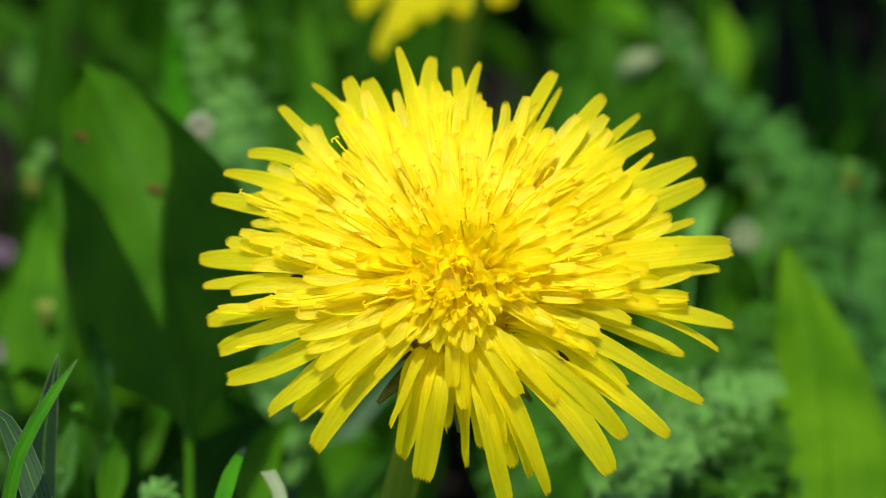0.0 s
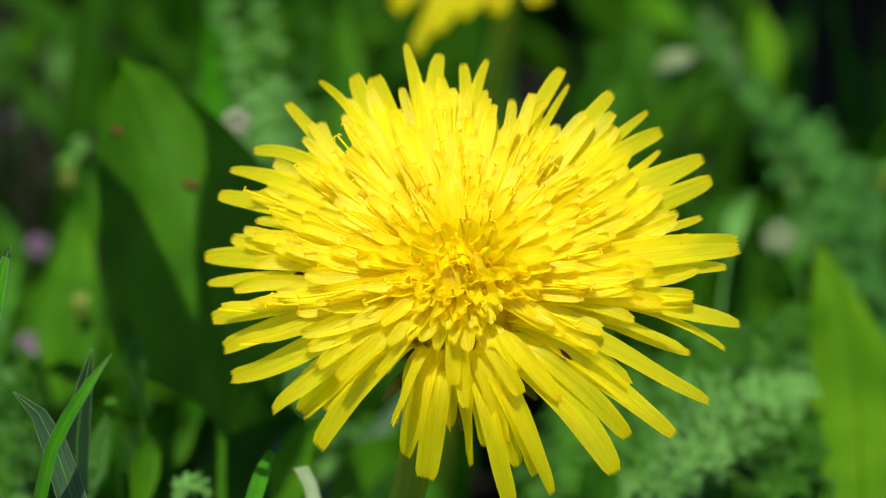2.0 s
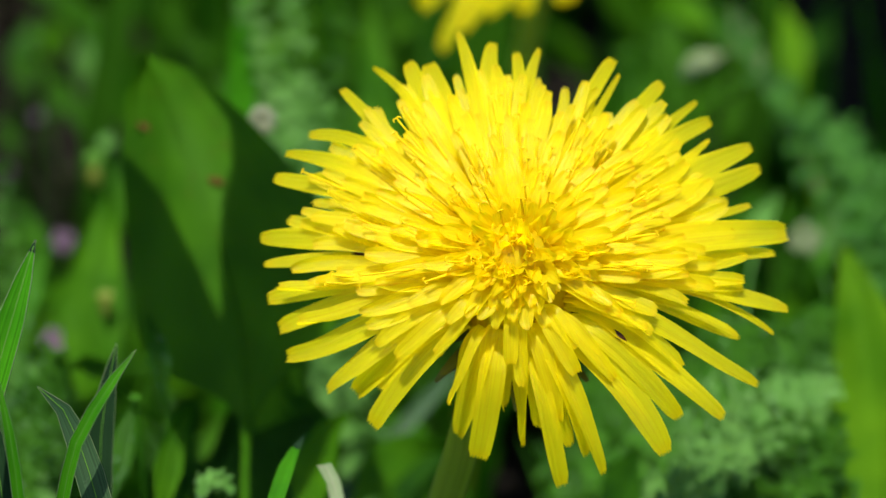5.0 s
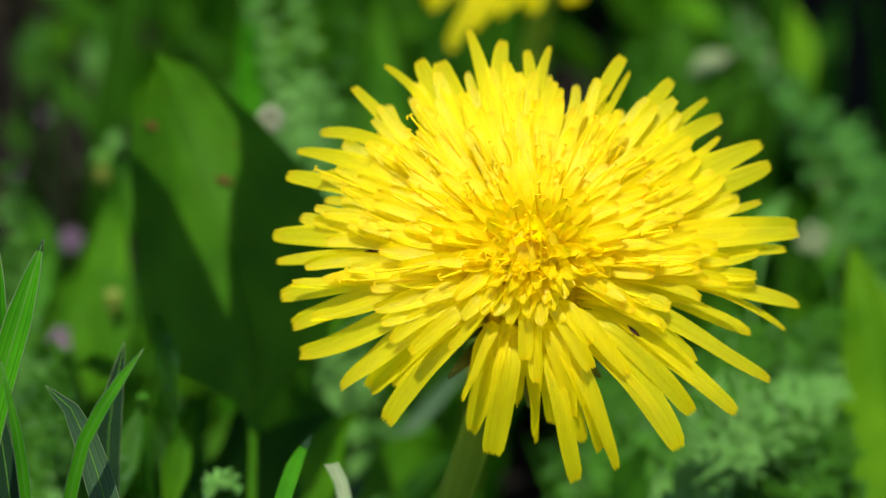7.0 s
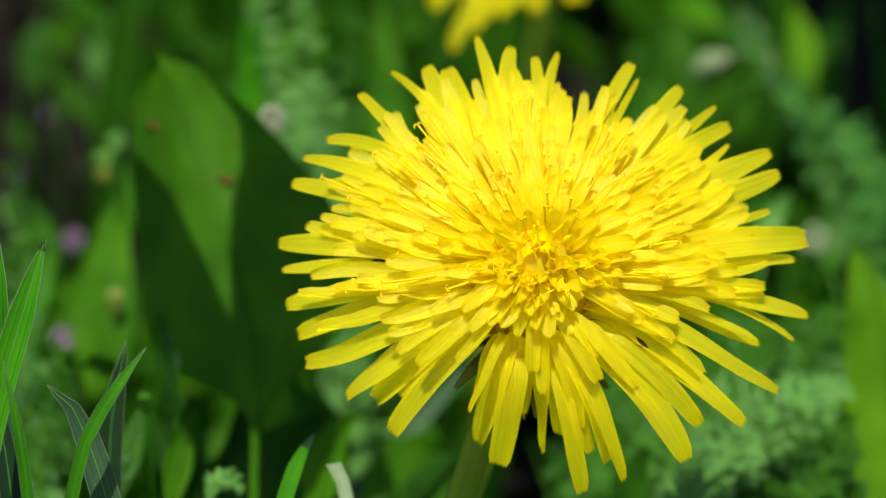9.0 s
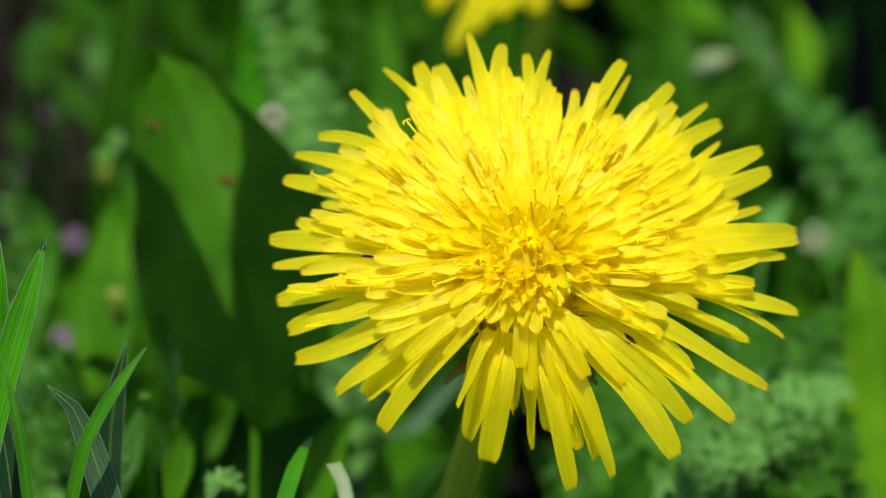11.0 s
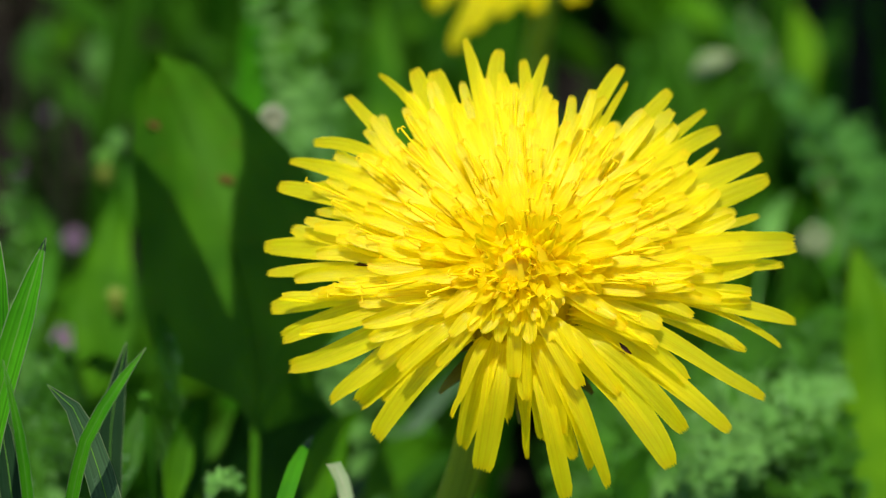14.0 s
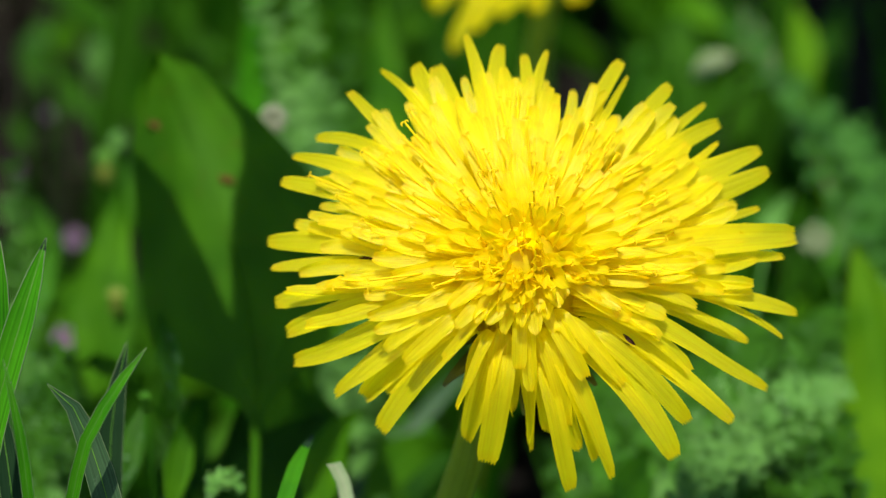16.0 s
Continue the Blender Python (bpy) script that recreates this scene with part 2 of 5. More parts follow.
def ribbon(path, width, facing, cols=5, thick=0.25, cup=0.1, groove=0.0, grooves=3, teeth=0.0, twist=0.0, wave=0.0, lump=0.0, sheet=False):
    """A closed thin blade along path; width(t) shapes it, cup folds it, facing is the side its face turns to."""
    rows = len(path)
    top, under, uvs = [], [], []
    facing = Vector(facing)
    for i, (pos, tan) in enumerate(path):
        t = i / (rows - 1)
        side = tan.cross(facing)
        if side.length < 1e-4:
            side = tan.cross(Vector((0.3, 0.2, 1)))
        side.normalize()
        nor = side.cross(tan).normalized()
        if twist:
            q = Matrix.Rotation(twist * t, 3, tan)
            side, nor = q @ side, q @ nor
        w = width(t) / 2
        fold = cup(t) if callable(cup) else cup
        for j in range(cols):
            s = 2 * j / (cols - 1) - 1
            off = side * (s * w) + nor * (fold * w * (s * s) + groove * math.cos(s * math.pi * grooves) + wave * math.sin(t * 17 + s * 2.1) * abs(s))
            if lump:
                off += nor * lump * noise.noise(Vector((pos.x * 0.11 + s * 1.4, pos.z * 0.11, pos.y * 0.05 + s)))
            if teeth and i == rows - 1:
                off += tan * (teeth * (0.5 if j % 2 == 0 else -0.6) - teeth * 0.6 * s * s)
            top.append(pos + off)
            under.append(pos + off - nor * thick)
            uvs.append((j / (cols - 1), t))
    k = rows * cols
    faces = []
    for i in range(rows - 1):
        for j in range(cols - 1):
            a = i * cols + j
            faces.append((a, a + 1, a + cols + 1, a + cols))
            faces.append((a + k, a + cols + k, a + cols + 1 + k, a + 1 + k))
    if sheet:  # a petal as thin as skin
        return top, [f for f in faces if max(f) < k], uvs
    # the narrow rim has vertices of its own, so that the blade's edges stay crisp
    loop = [j for j in range(cols)] + [i * cols + cols - 1 for i in range(1, rows)]
    loop += [(rows - 1) * cols + j for j in range(cols - 2, -1, -1)] + [i * cols for i in range(rows - 2, 0, -1)]
    verts = top + under
    uvs = uvs + uvs
    n, m = len(verts), len(loop)
    verts = verts + [verts[q] for q in loop] + [verts[q + k] for q in loop]
    uvs = uvs + [uvs[q] for q in loop] * 2
    for q in range(m):
        w = (q + 1) % m
        faces.append((n + q, n + m + q, n + m + w, n + w))
    return verts, faces, uvs


def tube(path, radius, sides=6):
    verts, faces, uvs = [], [], []
    ref = Vector((0.31, 0.17, 0.93))
    rows = len(path)
    for i, (pos, tan) in enumerate(path):
        t = i / (rows - 1)
        a = tan.cross(ref).normalized()
        b = tan.cross(a).normalized()
        r = radius(t)
        for j in range(sides):
            g = 2 * math.pi * j / sides
            verts.append(pos + r * (math.cos(g) * a + math.sin(g) * b))
            uvs.append((j / sides, t))
    for i in range(rows - 1):
        for j in range(sides):
            a, b = i * sides + j, i * sides + (j + 1) % sides
            faces.append((a, b, b + sides, a + sides))
    faces.append(tuple(range(sides - 1, -1, -1)))
    faces.append(tuple((rows - 1) * sides + j for j in range(sides)))
    return verts, faces, uvs


def blob(centre, radii, rng, rough=0.12, rings=6, sides=8):
    verts, faces, uvs = [], [], []
    c = Vector(centre)
    for i in range(rings + 1):
        a = math.pi * i / rings
        for j in range(sides):
            g = 2 * math.pi * j / sides
            k = 1 + rng.uniform(-rough, rough)
            verts.append(c + Vector((radii[0] * math.sin(a) * math.cos(g) * k, radii[1] * math.sin(a) * math.sin(g) * k, radii[2] * math.cos(a))))
            uvs.append((j / sides, i / rings))
    for i in range(rings):
        for j in range(sides):
            a, b = i * sides + j, i * sides + (j + 1) % sides
            faces.append((a, b, b + sides, a + sides))
    return verts, faces, uvs


UP_FRONT = (0.0, -0.75, 0.66)

# ---------------------------------------------------------------- ground
def ground():
    rng = random.Random(5)
    n = 70
    xs = np.concatenate([-np.geomspace(60, 0.7, 20), np.linspace(-0.6, 0.6, n), np.geomspace(0.7, 60, 20)])
    ys = np.concatenate([-np.geomspace(60, 0.5, 20), np.linspace(-0.4, 0.9, n), np.geomspace(1.0, 60, 20)])
    verts, uvs = [], []
    for y in ys:
        for x in xs:
            near = max(0.0, 1 - (abs(x) + abs(y)) / 3)
            z = near * (5 * noise.noise(Vector((x * 14, y * 14, 0))) + 2 * noise.noise(Vector((x * 60, y * 60, 3)))) - 4
            verts.append((x * 1000, y * 1000, z))
            uvs.append((x, y))
    w = len(xs)
    faces = [(j * w + i, j * w + i + 1, (j + 1) * w + i + 1, (j + 1) * w + i) for j in range(len(ys) - 1) for i in range(w - 1)]
    tagged(part("ground", (verts, faces, uvs), MAT_SOIL), "crumbly brown soil, darkened for shade under the plants", "ground", kind="structure")


ground()

# ---------------------------------------------------------------- dandelion
# tips of the outer florets round the head: bearing in degrees, reach, height, width in mm
RING_RIGHT = (
    (15, 25.7, -2.1, 2.7),
    (23, 23.5, -1.4, 1.0),
    (29, 25.8, -0.8, 2.4),
    (33.6, 26.2, -0.5, 2.4),
    (40, 23.5, 0.0, 1.0),
    (43, 24.8, 0.2, 1.7),
    (48, 25.3, 0.5, 1.2),
    (352, 20.6, -4.1, 1.2),
    (354, 23.6, -4.0, 1.0),
    (359, 24.8, -3.6, 2.2),
)
RING_BACK = (
    (56, 24.6, 1.1, 1.7),
    (65, 23.4, 1.5, 0.8),
    (67.6, 24.5, 1.6, 1.5),
    (83.7, 23.7, 2.0, 1.2),
    (89, 23.1, 2.0, 1.3),
    (94, 24.2, 2.0, 1.9),
    (101, 25.8, 1.9, 1.5),
    (109, 23.3, 1.7, 2.4),
    (113, 24.2, 1.6, 1.8),
    (120, 25.3, 1.3, 1.0),
    (128, 25.2, 0.9, 1.4),
)
RING_LEFT = (
    (140, 24.1, 0.0, 1.4),
    (144, 20.7, -0.3, 1.0),
    (146, 24.8, -0.4, 1.6),
    (152, 24.4, -0.9, 1.6),
    (165, 23.5, -2.1, 2.1),
    (171, 22.6, -2.6, 1.5),
    (179, 21.9, -3.4, 1.8),
    (186, 20.9, -4.0, 2.1),
    (193, 20.6, -4.5, 2.0),
    (205, 18.1, -5.4, 2.5),
    (209, 15.8, -5.7, 2.2),
    (211, 7.5, -5.8, 1.0),
)
RING_FRONT = (
    (221, 16.3, -6.5, 2.5),
    (236, 9.9, -7.2, 1.3),
    (247, 12.0, -7.6, 2.6),
    (257.5, 13.4, -7.9, 2.5),
    (276, 11.8, -8.0, 1.8),
    (286, 16.2, -7.8, 1.8),
    (298, 14.6, -7.5, 2.7),
    (299, 16.8, -7.4, 1.8),
    (316, 19.0, -6.6, 2.8),
    (321, 15.6, -6.4, 1.1),
    (332, 21.4, -5.6, 2.0),
    (342, 23.1, -4.9, 1.8),
)
# shorter florets that lie over them, where they stand out one by one
RING_OVER = (
    (1, 20.6, -0.8, 1.6),
    (24, 20.5, 1.3, 1.2),
    (49, 21.6, 2.5, 1.7),
    (57, 20.8, 3.2, 1.3),
    (70, 20.2, 4.0, 1.1),
    (98, 20.4, 4.1, 1.0),
    (121, 19.3, 4.0, 1.2),
    (132, 20.5, 2.9, 1.4),
    (139, 16.8, 4.3, 1.3),
    (148, 20.0, 2.2, 1.3),
    (149, 17.6, 3.4, 1.5),
    (165, 16.4, 3.1, 1.8),
    (175, 19.7, 0.2, 1.5),
    (182, 17.4, 1.3, 1.5),
    (187, 12.1, 4.2, 1.7),
    (189, 19.2, -1.4, 1.7),
    (200, 13.6, 1.6, 1.5),
    (202, 9.8, 4.2, 1.5),
    (207, 13.3, 0.8, 1.5),
    (223, 7.7, 4.0, 1.4),
    (227, 9.8, 1.6, 1.2),
    (240, 5.8, 4.3, 1.7),
    (242, 11.7, -2.2, 1.2),
    (257, 5.8, 3.8, 1.6),
    (267, 4.7, 4.7, 1.4),
    (269, 7.9, 1.4, 1.4),
    (277, 9.5, -0.5, 1.7),
    (291, 12.0, -3.3, 1.8),
    (296, 6.2, 3.8, 1.5),
    (309, 8.8, 2.2, 1.6),
    (316, 12.4, -0.9, 1.6),
    (318, 15.8, -4.8, 1.1),
    (333, 19.7, -6.3, 1.8),
    (335, 16.4, -1.9, 1.7),
    (337, 9.4, 4.4, 1.6),
    (337, 13.2, 1.4, 1.6),
    (350, 20.3, -2.6, 1.2),
    (351, 15.6, 1.6, 1.7),
    (358, 16.2, 2.2, 1.5),
)
# florets that hang behind the foremost ones and close the gaps between them
RING_UNDER = (
    (214, 14.2, -4.2, 1.9),
    (252, 9.6, -5.4, 2.1),
    (266, 9.4, -5.4, 2.1),
    (283, 11.2, -5.6, 2.1),
    (293, 13.6, -6.0, 2.0),
    (325, 18.2, -4.8, 1.9),
)
FLORETS = 310  # inner florets, set in a spiral


def rim(a):
    """How far the rim lies over or under the receptacle at bearing a: it droops in front and stands up at the back."""
    s = math.sin(a)
    return -3.5 + (5.5 * s if s > 0 else 4.5 * s)


def span(a):
    """Reach of the outermost florets at bearing a; foreshort in front, where they hang."""
    s = math.sin(a)
    return 22.5 + (0.8 * s if s > 0 else 8.0 * s)


CROWN = 8.4


def fall(x):
    return max(0.0, x) ** 1.8


def ease(x):
    x = min(1.0, max(0.0, x))
    return x * x * (3 - 2 * x)


def floret_path(a, reach, height, inner, rng, count):
    """inner runs from 0 at the outermost florets to 1 in the middle of the head."""
    out = Vector((math.cos(a), math.sin(a), 0))
    across = Vector((-out.y, out.x, 0))
    up = Vector((0, 0, 1))
    base = out * (4.6 * (1 - inner) + 0.2) + up * -2.0
    bend = rng.gauss(0, 0.045) * reach
    tip = out * reach + up * height
    low = 1.8 * (1 - inner)
    lie1 = out * (reach * 0.28 + 0.6) + up * (CROWN + (height - CROWN) * fall(0.22) - low)
    lie2 = out * (reach * 0.70) + up * (CROWN + (height - CROWN) * fall(0.62) - low * 0.4)
    rise1 = base.lerp(tip, 0.33) + up * 0.8
    rise2 = base.lerp(tip, 0.70) + up * 0.9
    w = min(1.0, max(0.0, 0.62 - 0.75 * math.sin(a))) if inner > 0 else 0.9
    w = min(1.0, max(w, min(0.9, inner * 3.0)) * rng.uniform(0.85, 1.15))
    p1 = rise1.lerp(lie1, w) - across * bend * 0.5
    p2 = rise2.lerp(lie2, w) + across * bend
    deg = math.degrees(a) % 360
    arch = Vector((0, 2.6 * math.exp(-((deg - 146) / 14) ** 2) + 1.5 * math.exp(-((deg - 348) / 14) ** 2), 0)) * max(0.0, 1 - inner * 4)
    p1 += arch * 0.8
    p2 += arch
    path = bezier(base, p1, p2, tip, count)
    # the tongues' ends turn up a little, more so in the middle of the head
    lift = (rng.uniform(0.2, 0.9) + (0.5 * rng.random() if inner > 0.3 else 0.0)) * (1.0 - 0.75 * max(0.0, math.sin(a)))
    pts = [p + up * lift * max(0.0, (i / (count - 1) - 0.7) / 0.3) ** 2 for i, (p, q) in enumerate(path)]
    return [(p, (pts[min(i + 1, count - 1)] - pts[max(i - 1, 0)]).normalized()) for i, p in enumerate(pts)]


def floret_shape(a, reach, height, width, inner, rng):
    outer = inner < 0.07
    rows = 23 if outer else 17
    path = floret_path(a, reach, height, inner, rng, rows)
    wob = rng.uniform(0, 6)
    blunt = rng.uniform(0.45, 0.75) if outer else rng.uniform(0.5, 0.75)
    ripple = rng.uniform(0.03, 0.09)

    def wide(t):
        w = width * (0.40 + 0.60 * ease(t / 0.6)) * (1 + ripple * math.sin(t * 9 + wob))
        if t > 0.64:
            u = (t - 0.64) / 0.36
            w *= 1 - (1 - blunt) * u * u
        if t > 0.95:
            w *= 1 - 0.25 * ((t - 0.95) / 0.05) ** 2
        return w

    s = math.sin(a)
    back = max(0.0, s)
    stray = Vector((rng.uniform(-0.45, 0.45), rng.uniform(-0.45, 0.45), 0))
    facing = Vector((-math.cos(a) * 0.25, -s * 0.25 - 0.6 * back, 1.0)) + stray * (0.5 if outer else 0.7 - 0.4 * back)
    if inner > 0.84:
        facing = Vector((-math.cos(a) * 0.3, -0.7 - s * 0.3, 1.0)) + stray * 0.6
    trough = rng.uniform(-0.15, 0.5) if outer else rng.uniform(0.2, 0.75)
    hood = rng.uniform(0.1, 0.5) if outer else rng.uniform(0.3, 0.8)
    trough, hood = trough * (1 - 0.5 * back), hood * (1 - 0.5 * back)

    def cup(t):
        """A tube at the foot, a shallow trough, and a hooded end."""
        return trough + 1.2 * max(0.0, 0.35 - t) / 0.35 + hood * ease((t - 0.8) / 0.2)

    shape = ribbon(path, wide, facing, 11 if outer else 9, 0.09, cup, 0.05 if outer else 0.03, 3, 0.34 if outer else 0.2, rng.uniform(-0.7, 0.7) * (0.45 - 0.2 * back), 0.04, sheet=True)
    return shape, path


def style_shape(path, rng, at, length, thick=0.12):
    """A thin style that leaves the floret's tube and forks into two curled branches."""
    k = int(len(path) * at)
    pos, tan = path[k]
    up = Vector((0, -0.4, 0.9))
    side = tan.cross(up).normalized()
    # laid almost along the floret, to double as a line of shade beside it
    lift = (up * 0.32 + tan * 1.0).normalized()
    shift = side * rng.uniform(-0.25, 0.25)
    pts = [pos, pos + lift * length * 0.5 + shift * 0.35, pos + lift * length + shift + up * 0.2]
    shapes = [tube(spline(pts, 6), lambda t: thick * (1 - 0.25 * t), 5)]
    top = pts[-1]
    for sign in (-1, 1):
        r = rng.uniform(0.12, 0.26)
        turns = rng.uniform(2.2, 4.8)
        curl = [top + side * sign * (r * (1 - math.cos(turns * i / 7)) * 0.8) + lift * (r * math.sin(turns * i / 7)) + up * 0.03 * i for i in range(8)]
        shapes.append(tube(spline(curl, 9), lambda t: thick * 0.75 * (1 - 0.4 * t), 4))
    return joined(shapes)


def dandelion(head, stem_points, seed, ring, label, dry=(), over=()):
    """head: pose of the flower head, in mm; stem_points: from under the head down into the soil."""
    rng = random.Random(seed)
    foot = Vector(stem_points[-1])
    foot.z = 0
    thing = new("dandelion")
    thing.location = foot * 0.001
    tagged(thing, label, "flower", "dandelions")
    rel = Matrix.Translation(-foot) @ head
    local = Matrix.Translation(-foot)
    part("stem", tube(spline([local @ Vector(p) for p in stem_points], 22), lambda t: 1.55 + 0.5 * t, 12), MAT_STEM, thing, "smooth hollow green flower stalk")
    receptacle = part("receptacle", moved(blob((0, 0, -3.2), (4.6, 4.6, 3.4), rng, 0.03, 8, 14), rel), MAT_BRACT, thing, "green base under the florets")
    for i in range(16):
        a = 2 * math.pi * i / 16 + rng.uniform(-0.1, 0.1)
        o = Vector((math.cos(a), math.sin(a), 0))
        z = Vector((0, 0, 1))
        path = bezier(o * 3.2 - z * 5.6, o * 6.0 - z * 4.5, o * 8.0 - z * (4.0 + 2 * (i % 2)), o * 9.5 - z * (5.0 + 4 * (i % 2)), 8)
        part("bract", moved(ribbon(path, lambda t: 2.2 * (1 - t * 0.85), z, 5, 0.2, 0.2), rel), MAT_BRACT, receptacle)
    for x, y, z in dry:  # brown shrivelled bracts that show between the florets
        o = Vector((x, y, 0)).normalized()
        c = Vector((x, y, z))
        path = spline([c - o * 0.9, c + Vector((0, 0, 0.3)), c + o * 0.7 - Vector((0, 0, 0.3))], 6)
        part("dry_bract", moved(ribbon(path, lambda t: 0.9 * (1 - t * 0.6), (0, 0, 1), 5, 0.2, 0.5), rel), MAT_DRY, receptacle, "shrivelled dark brown bract")
    part("floret_disc", moved(blob((0.3, 1.6, 0.2), (5.8, 5.6, 8.3), rng, 0.05, 10, 24), rel), MAT_PETAL_HEART, thing, "dense yellow mass of floret tubes")
    florets = [(radians(b), r, h, w, 0.0) for b, r, h, w in ring]
    florets += [(radians(b), r, h, w, 0.075) for b, r, h, w in over]
    order = sorted((b % 360, r, h) for b, r, h, w in ring)
    order = [(order[-1][0] - 360,) + order[-1][1:]] + order + [(order[0][0] + 360,) + order[0][1:]]
    for layer, (step, near, far) in enumerate(((6.5, 0.82, 0.95), (5.6, 0.72, 0.88))):  # shorter florets that fill the rim
        b = 0.0
        while b < 360:
            b += step * rng.uniform(0.7, 1.3)
            s = math.sin(radians(b))
            q = rng.uniform(near, far) - (0.06 if s > 0.4 else 0.0)
            if b >= 360 or (s < 0.15 and (over or layer == 0 or rng.random() < 0.5)) or (math.cos(radians(b)) < -0.6 and s < 0.5 and rng.random() < 0.75):
                continue
            for (b0, r0, h0), (b1, r1, h1) in zip(order, order[1:]):
                if b0 <= b < b1:
                    k = (b - b0) / (b1 - b0)
                    reach, rise = r0 + (r1 - r0) * k, h0 + (h1 - h0) * k
            florets.append((radians(b), reach * q, rise + (1 - q) * (9 - 5 * abs(s)) + 0.3 + 0.4 * layer, rng.uniform(1.4, 2.1) * (1 - 0.2 * max(0.0, s)), 0.03 + 0.03 * layer))
    for i in range(FLORETS):
        f = (i + 0.5) / FLORETS
        a = i * 2.39996 + rng.uniform(-0.12, 0.12)
        s = math.sin(a)
        if f > 0.86 and i % 2:
            continue
        if s < -0.15 and f < (0.68 if over else 0.3) and rng.random() < 0.85:
            continue
        if s < -0.25 and f < 0.8 and rng.random() < 0.35:
            continue  # fewer in front, where they hang apart
        most = 0.90 + (0.02 * s if s > 0 else 0.20 * s)
        rho = most * (1 - f) ** 0.60 * rng.uniform(0.86, 1.05)
        r = 0.5 + rho * span(a)
        h = CROWN + (rim(a) + 1.2 - CROWN) * fall(r / span(a)) + rng.uniform(-0.5, 0.5)
        h -= 2.6 * max(0.0, -s - 0.1) * min(1.0, r / 5.0) * rng.uniform(0.5, 1.2)  # tongues in front bend down
        w = (1.75 - 0.25 * f - 0.3 * max(0.0, s)) * rng.uniform(0.8, 1.15)
        florets.append((a, r, h, w, 0.08 + 0.92 * f))
    for i in range(36):  # short hooded tongues spill over the front
        a = radians(rng.uniform(185, 355))
        r = rng.uniform(3.2, 8.6)
        florets.append((a, r, CROWN + 0.6 - 0.78 * max(0.0, r + 1.4 * math.sin(a)) * (0.55 - 0.45 * math.sin(a)) + rng.uniform(-0.4, 0.4), rng.uniform(1.2, 1.7), rng.uniform(0.66, 0.82)))
    for i in range(44):  # young florets crowd the middle, every way
        a = i * 2.39996 + rng.uniform(-0.3, 0.3)
        r = rng.uniform(2.2, 6.4)
        florets.append((a, r, CROWN + 1.4 - 0.065 * r * r - (0.8 if math.sin(a) < 0 else 0.0) + rng.uniform(-0.4, 0.5), rng.uniform(1.0, 1.5), rng.uniform(0.86, 0.97)))
    for i in range(13):  # narrow florets not yet open stand upright in the very middle
        a = i * 2.39996 + rng.uniform(-0.3, 0.3)
        r = 2.0 * math.sqrt((i + 0.5) / 13)
        florets.append((a, r, CROWN + 0.9 - 0.07 * r * r + rng.uniform(-0.5, 0.4), rng.uniform(1.1, 1.5), 0.97))
    rest, rest_styles = [], []
    for k, (a, r, h, w, inner) in enumerate(florets):
        rng = random.Random(seed * 1000 + k)
        shape, path = floret_shape(a, r, h, w, inner, rng)
        shift = Matrix.Translation(Vector((0.8, 1.4, 0)) * ease((inner - 0.3) / 0.5))  # the middle lies towards the back
        place = rel @ shift
        style = None
        s = math.sin(a)
        if inner > 0.1 and rng.random() < (0.12 if inner > (0.85 if s > 0.2 else 0.6) else 0.6 if s > 0.25 else 0.4 if s > -0.3 else 0.25):
            style = moved(style_shape(path, rng, rng.uniform(0.35, 0.75), rng.uniform(2.8, 5.0) * (1.0 if s > -0.2 else 0.7) * min(1.0, 0.4 + r / 12)), place)
        if k < 300:
            floret = part("floret", moved(shape, place), MAT_PETAL if inner < 0.4 else MAT_PETAL_DEEP, thing)
            if style:
                part("style", style, MAT_STYLE, floret)
        else:  # the small ones in the middle
            rest.append(moved(shape, place))
            rest_styles += [style] if style else []
    if rest:
        middle = part("floret_tuft", joined(rest), MAT_PETAL_HEART, thing)
        tagged(middle, "tuft of small upright florets in the middle", kind="stuff")
        if rest_styles:
            tagged(part("style_tuft", joined(rest_styles), MAT_STYLE, middle), kind="stuff")
    return thing


flower = dandelion(
    Matrix.Translation((0.07, 4.73, 123.57)) @ pose(0, 0, 0, 36.0, 0, 0),
    [(0.1, 7.2, 120.1), (-2.1, 4.1, 116.4), (-4.4, 7.3, 105.4), (-6.4, 10.5, 96.5), (-24.2, -3.9, -3.0)],
    8, RING_RIGHT + RING_BACK + RING_LEFT + RING_FRONT + RING_UNDER,
    "bright yellow dandelion in full bloom on a green stalk",
    dry=((9.4, -5.2, 1.5), (-13.6, 2.6, 1.6), (14.6, 1.5, 2.0), (-12.4, -0.6, 0.6)), over=RING_OVER)


OTHER_FRONT = ((203, 22.1, -6.9, 4.2), (217, 24.1, -8.3, 4.2), (222, 21.3, -5.7, 4.2), (230, 19.0, -3.7, 4.2), (242, 17.0, -3.0, 4.2), (261, 14.5, -4.0, 4.2), (278, 12.3, -3.9, 4.2))
other_ring = OTHER_FRONT + tuple((i * 12 + (i * 37 % 7) - 3, 21.0 + (i * 53 % 9) * 0.2, rim(radians(i * 12)), 2.7 + (i * 29 % 7) * 0.15) for i in range(-1, 16))
dandelion(
    Matrix.Translation((9.0, 136.0, 109.5)) @ pose(0, 0, 0, 32.0, -12, 4),
    [(8.0, 140.5, 103.0), (3.0, 147.8, 66.4), (-4.0, 160.6, -3.0)], 11, other_ring,
    "yellow dandelion further back among the leaves")


# ---------------------------------------------------------------- broad leaves and grass
def path_length(path):
    return sum((b[0] - a[0]).length for a, b in zip(path, path[1:]))


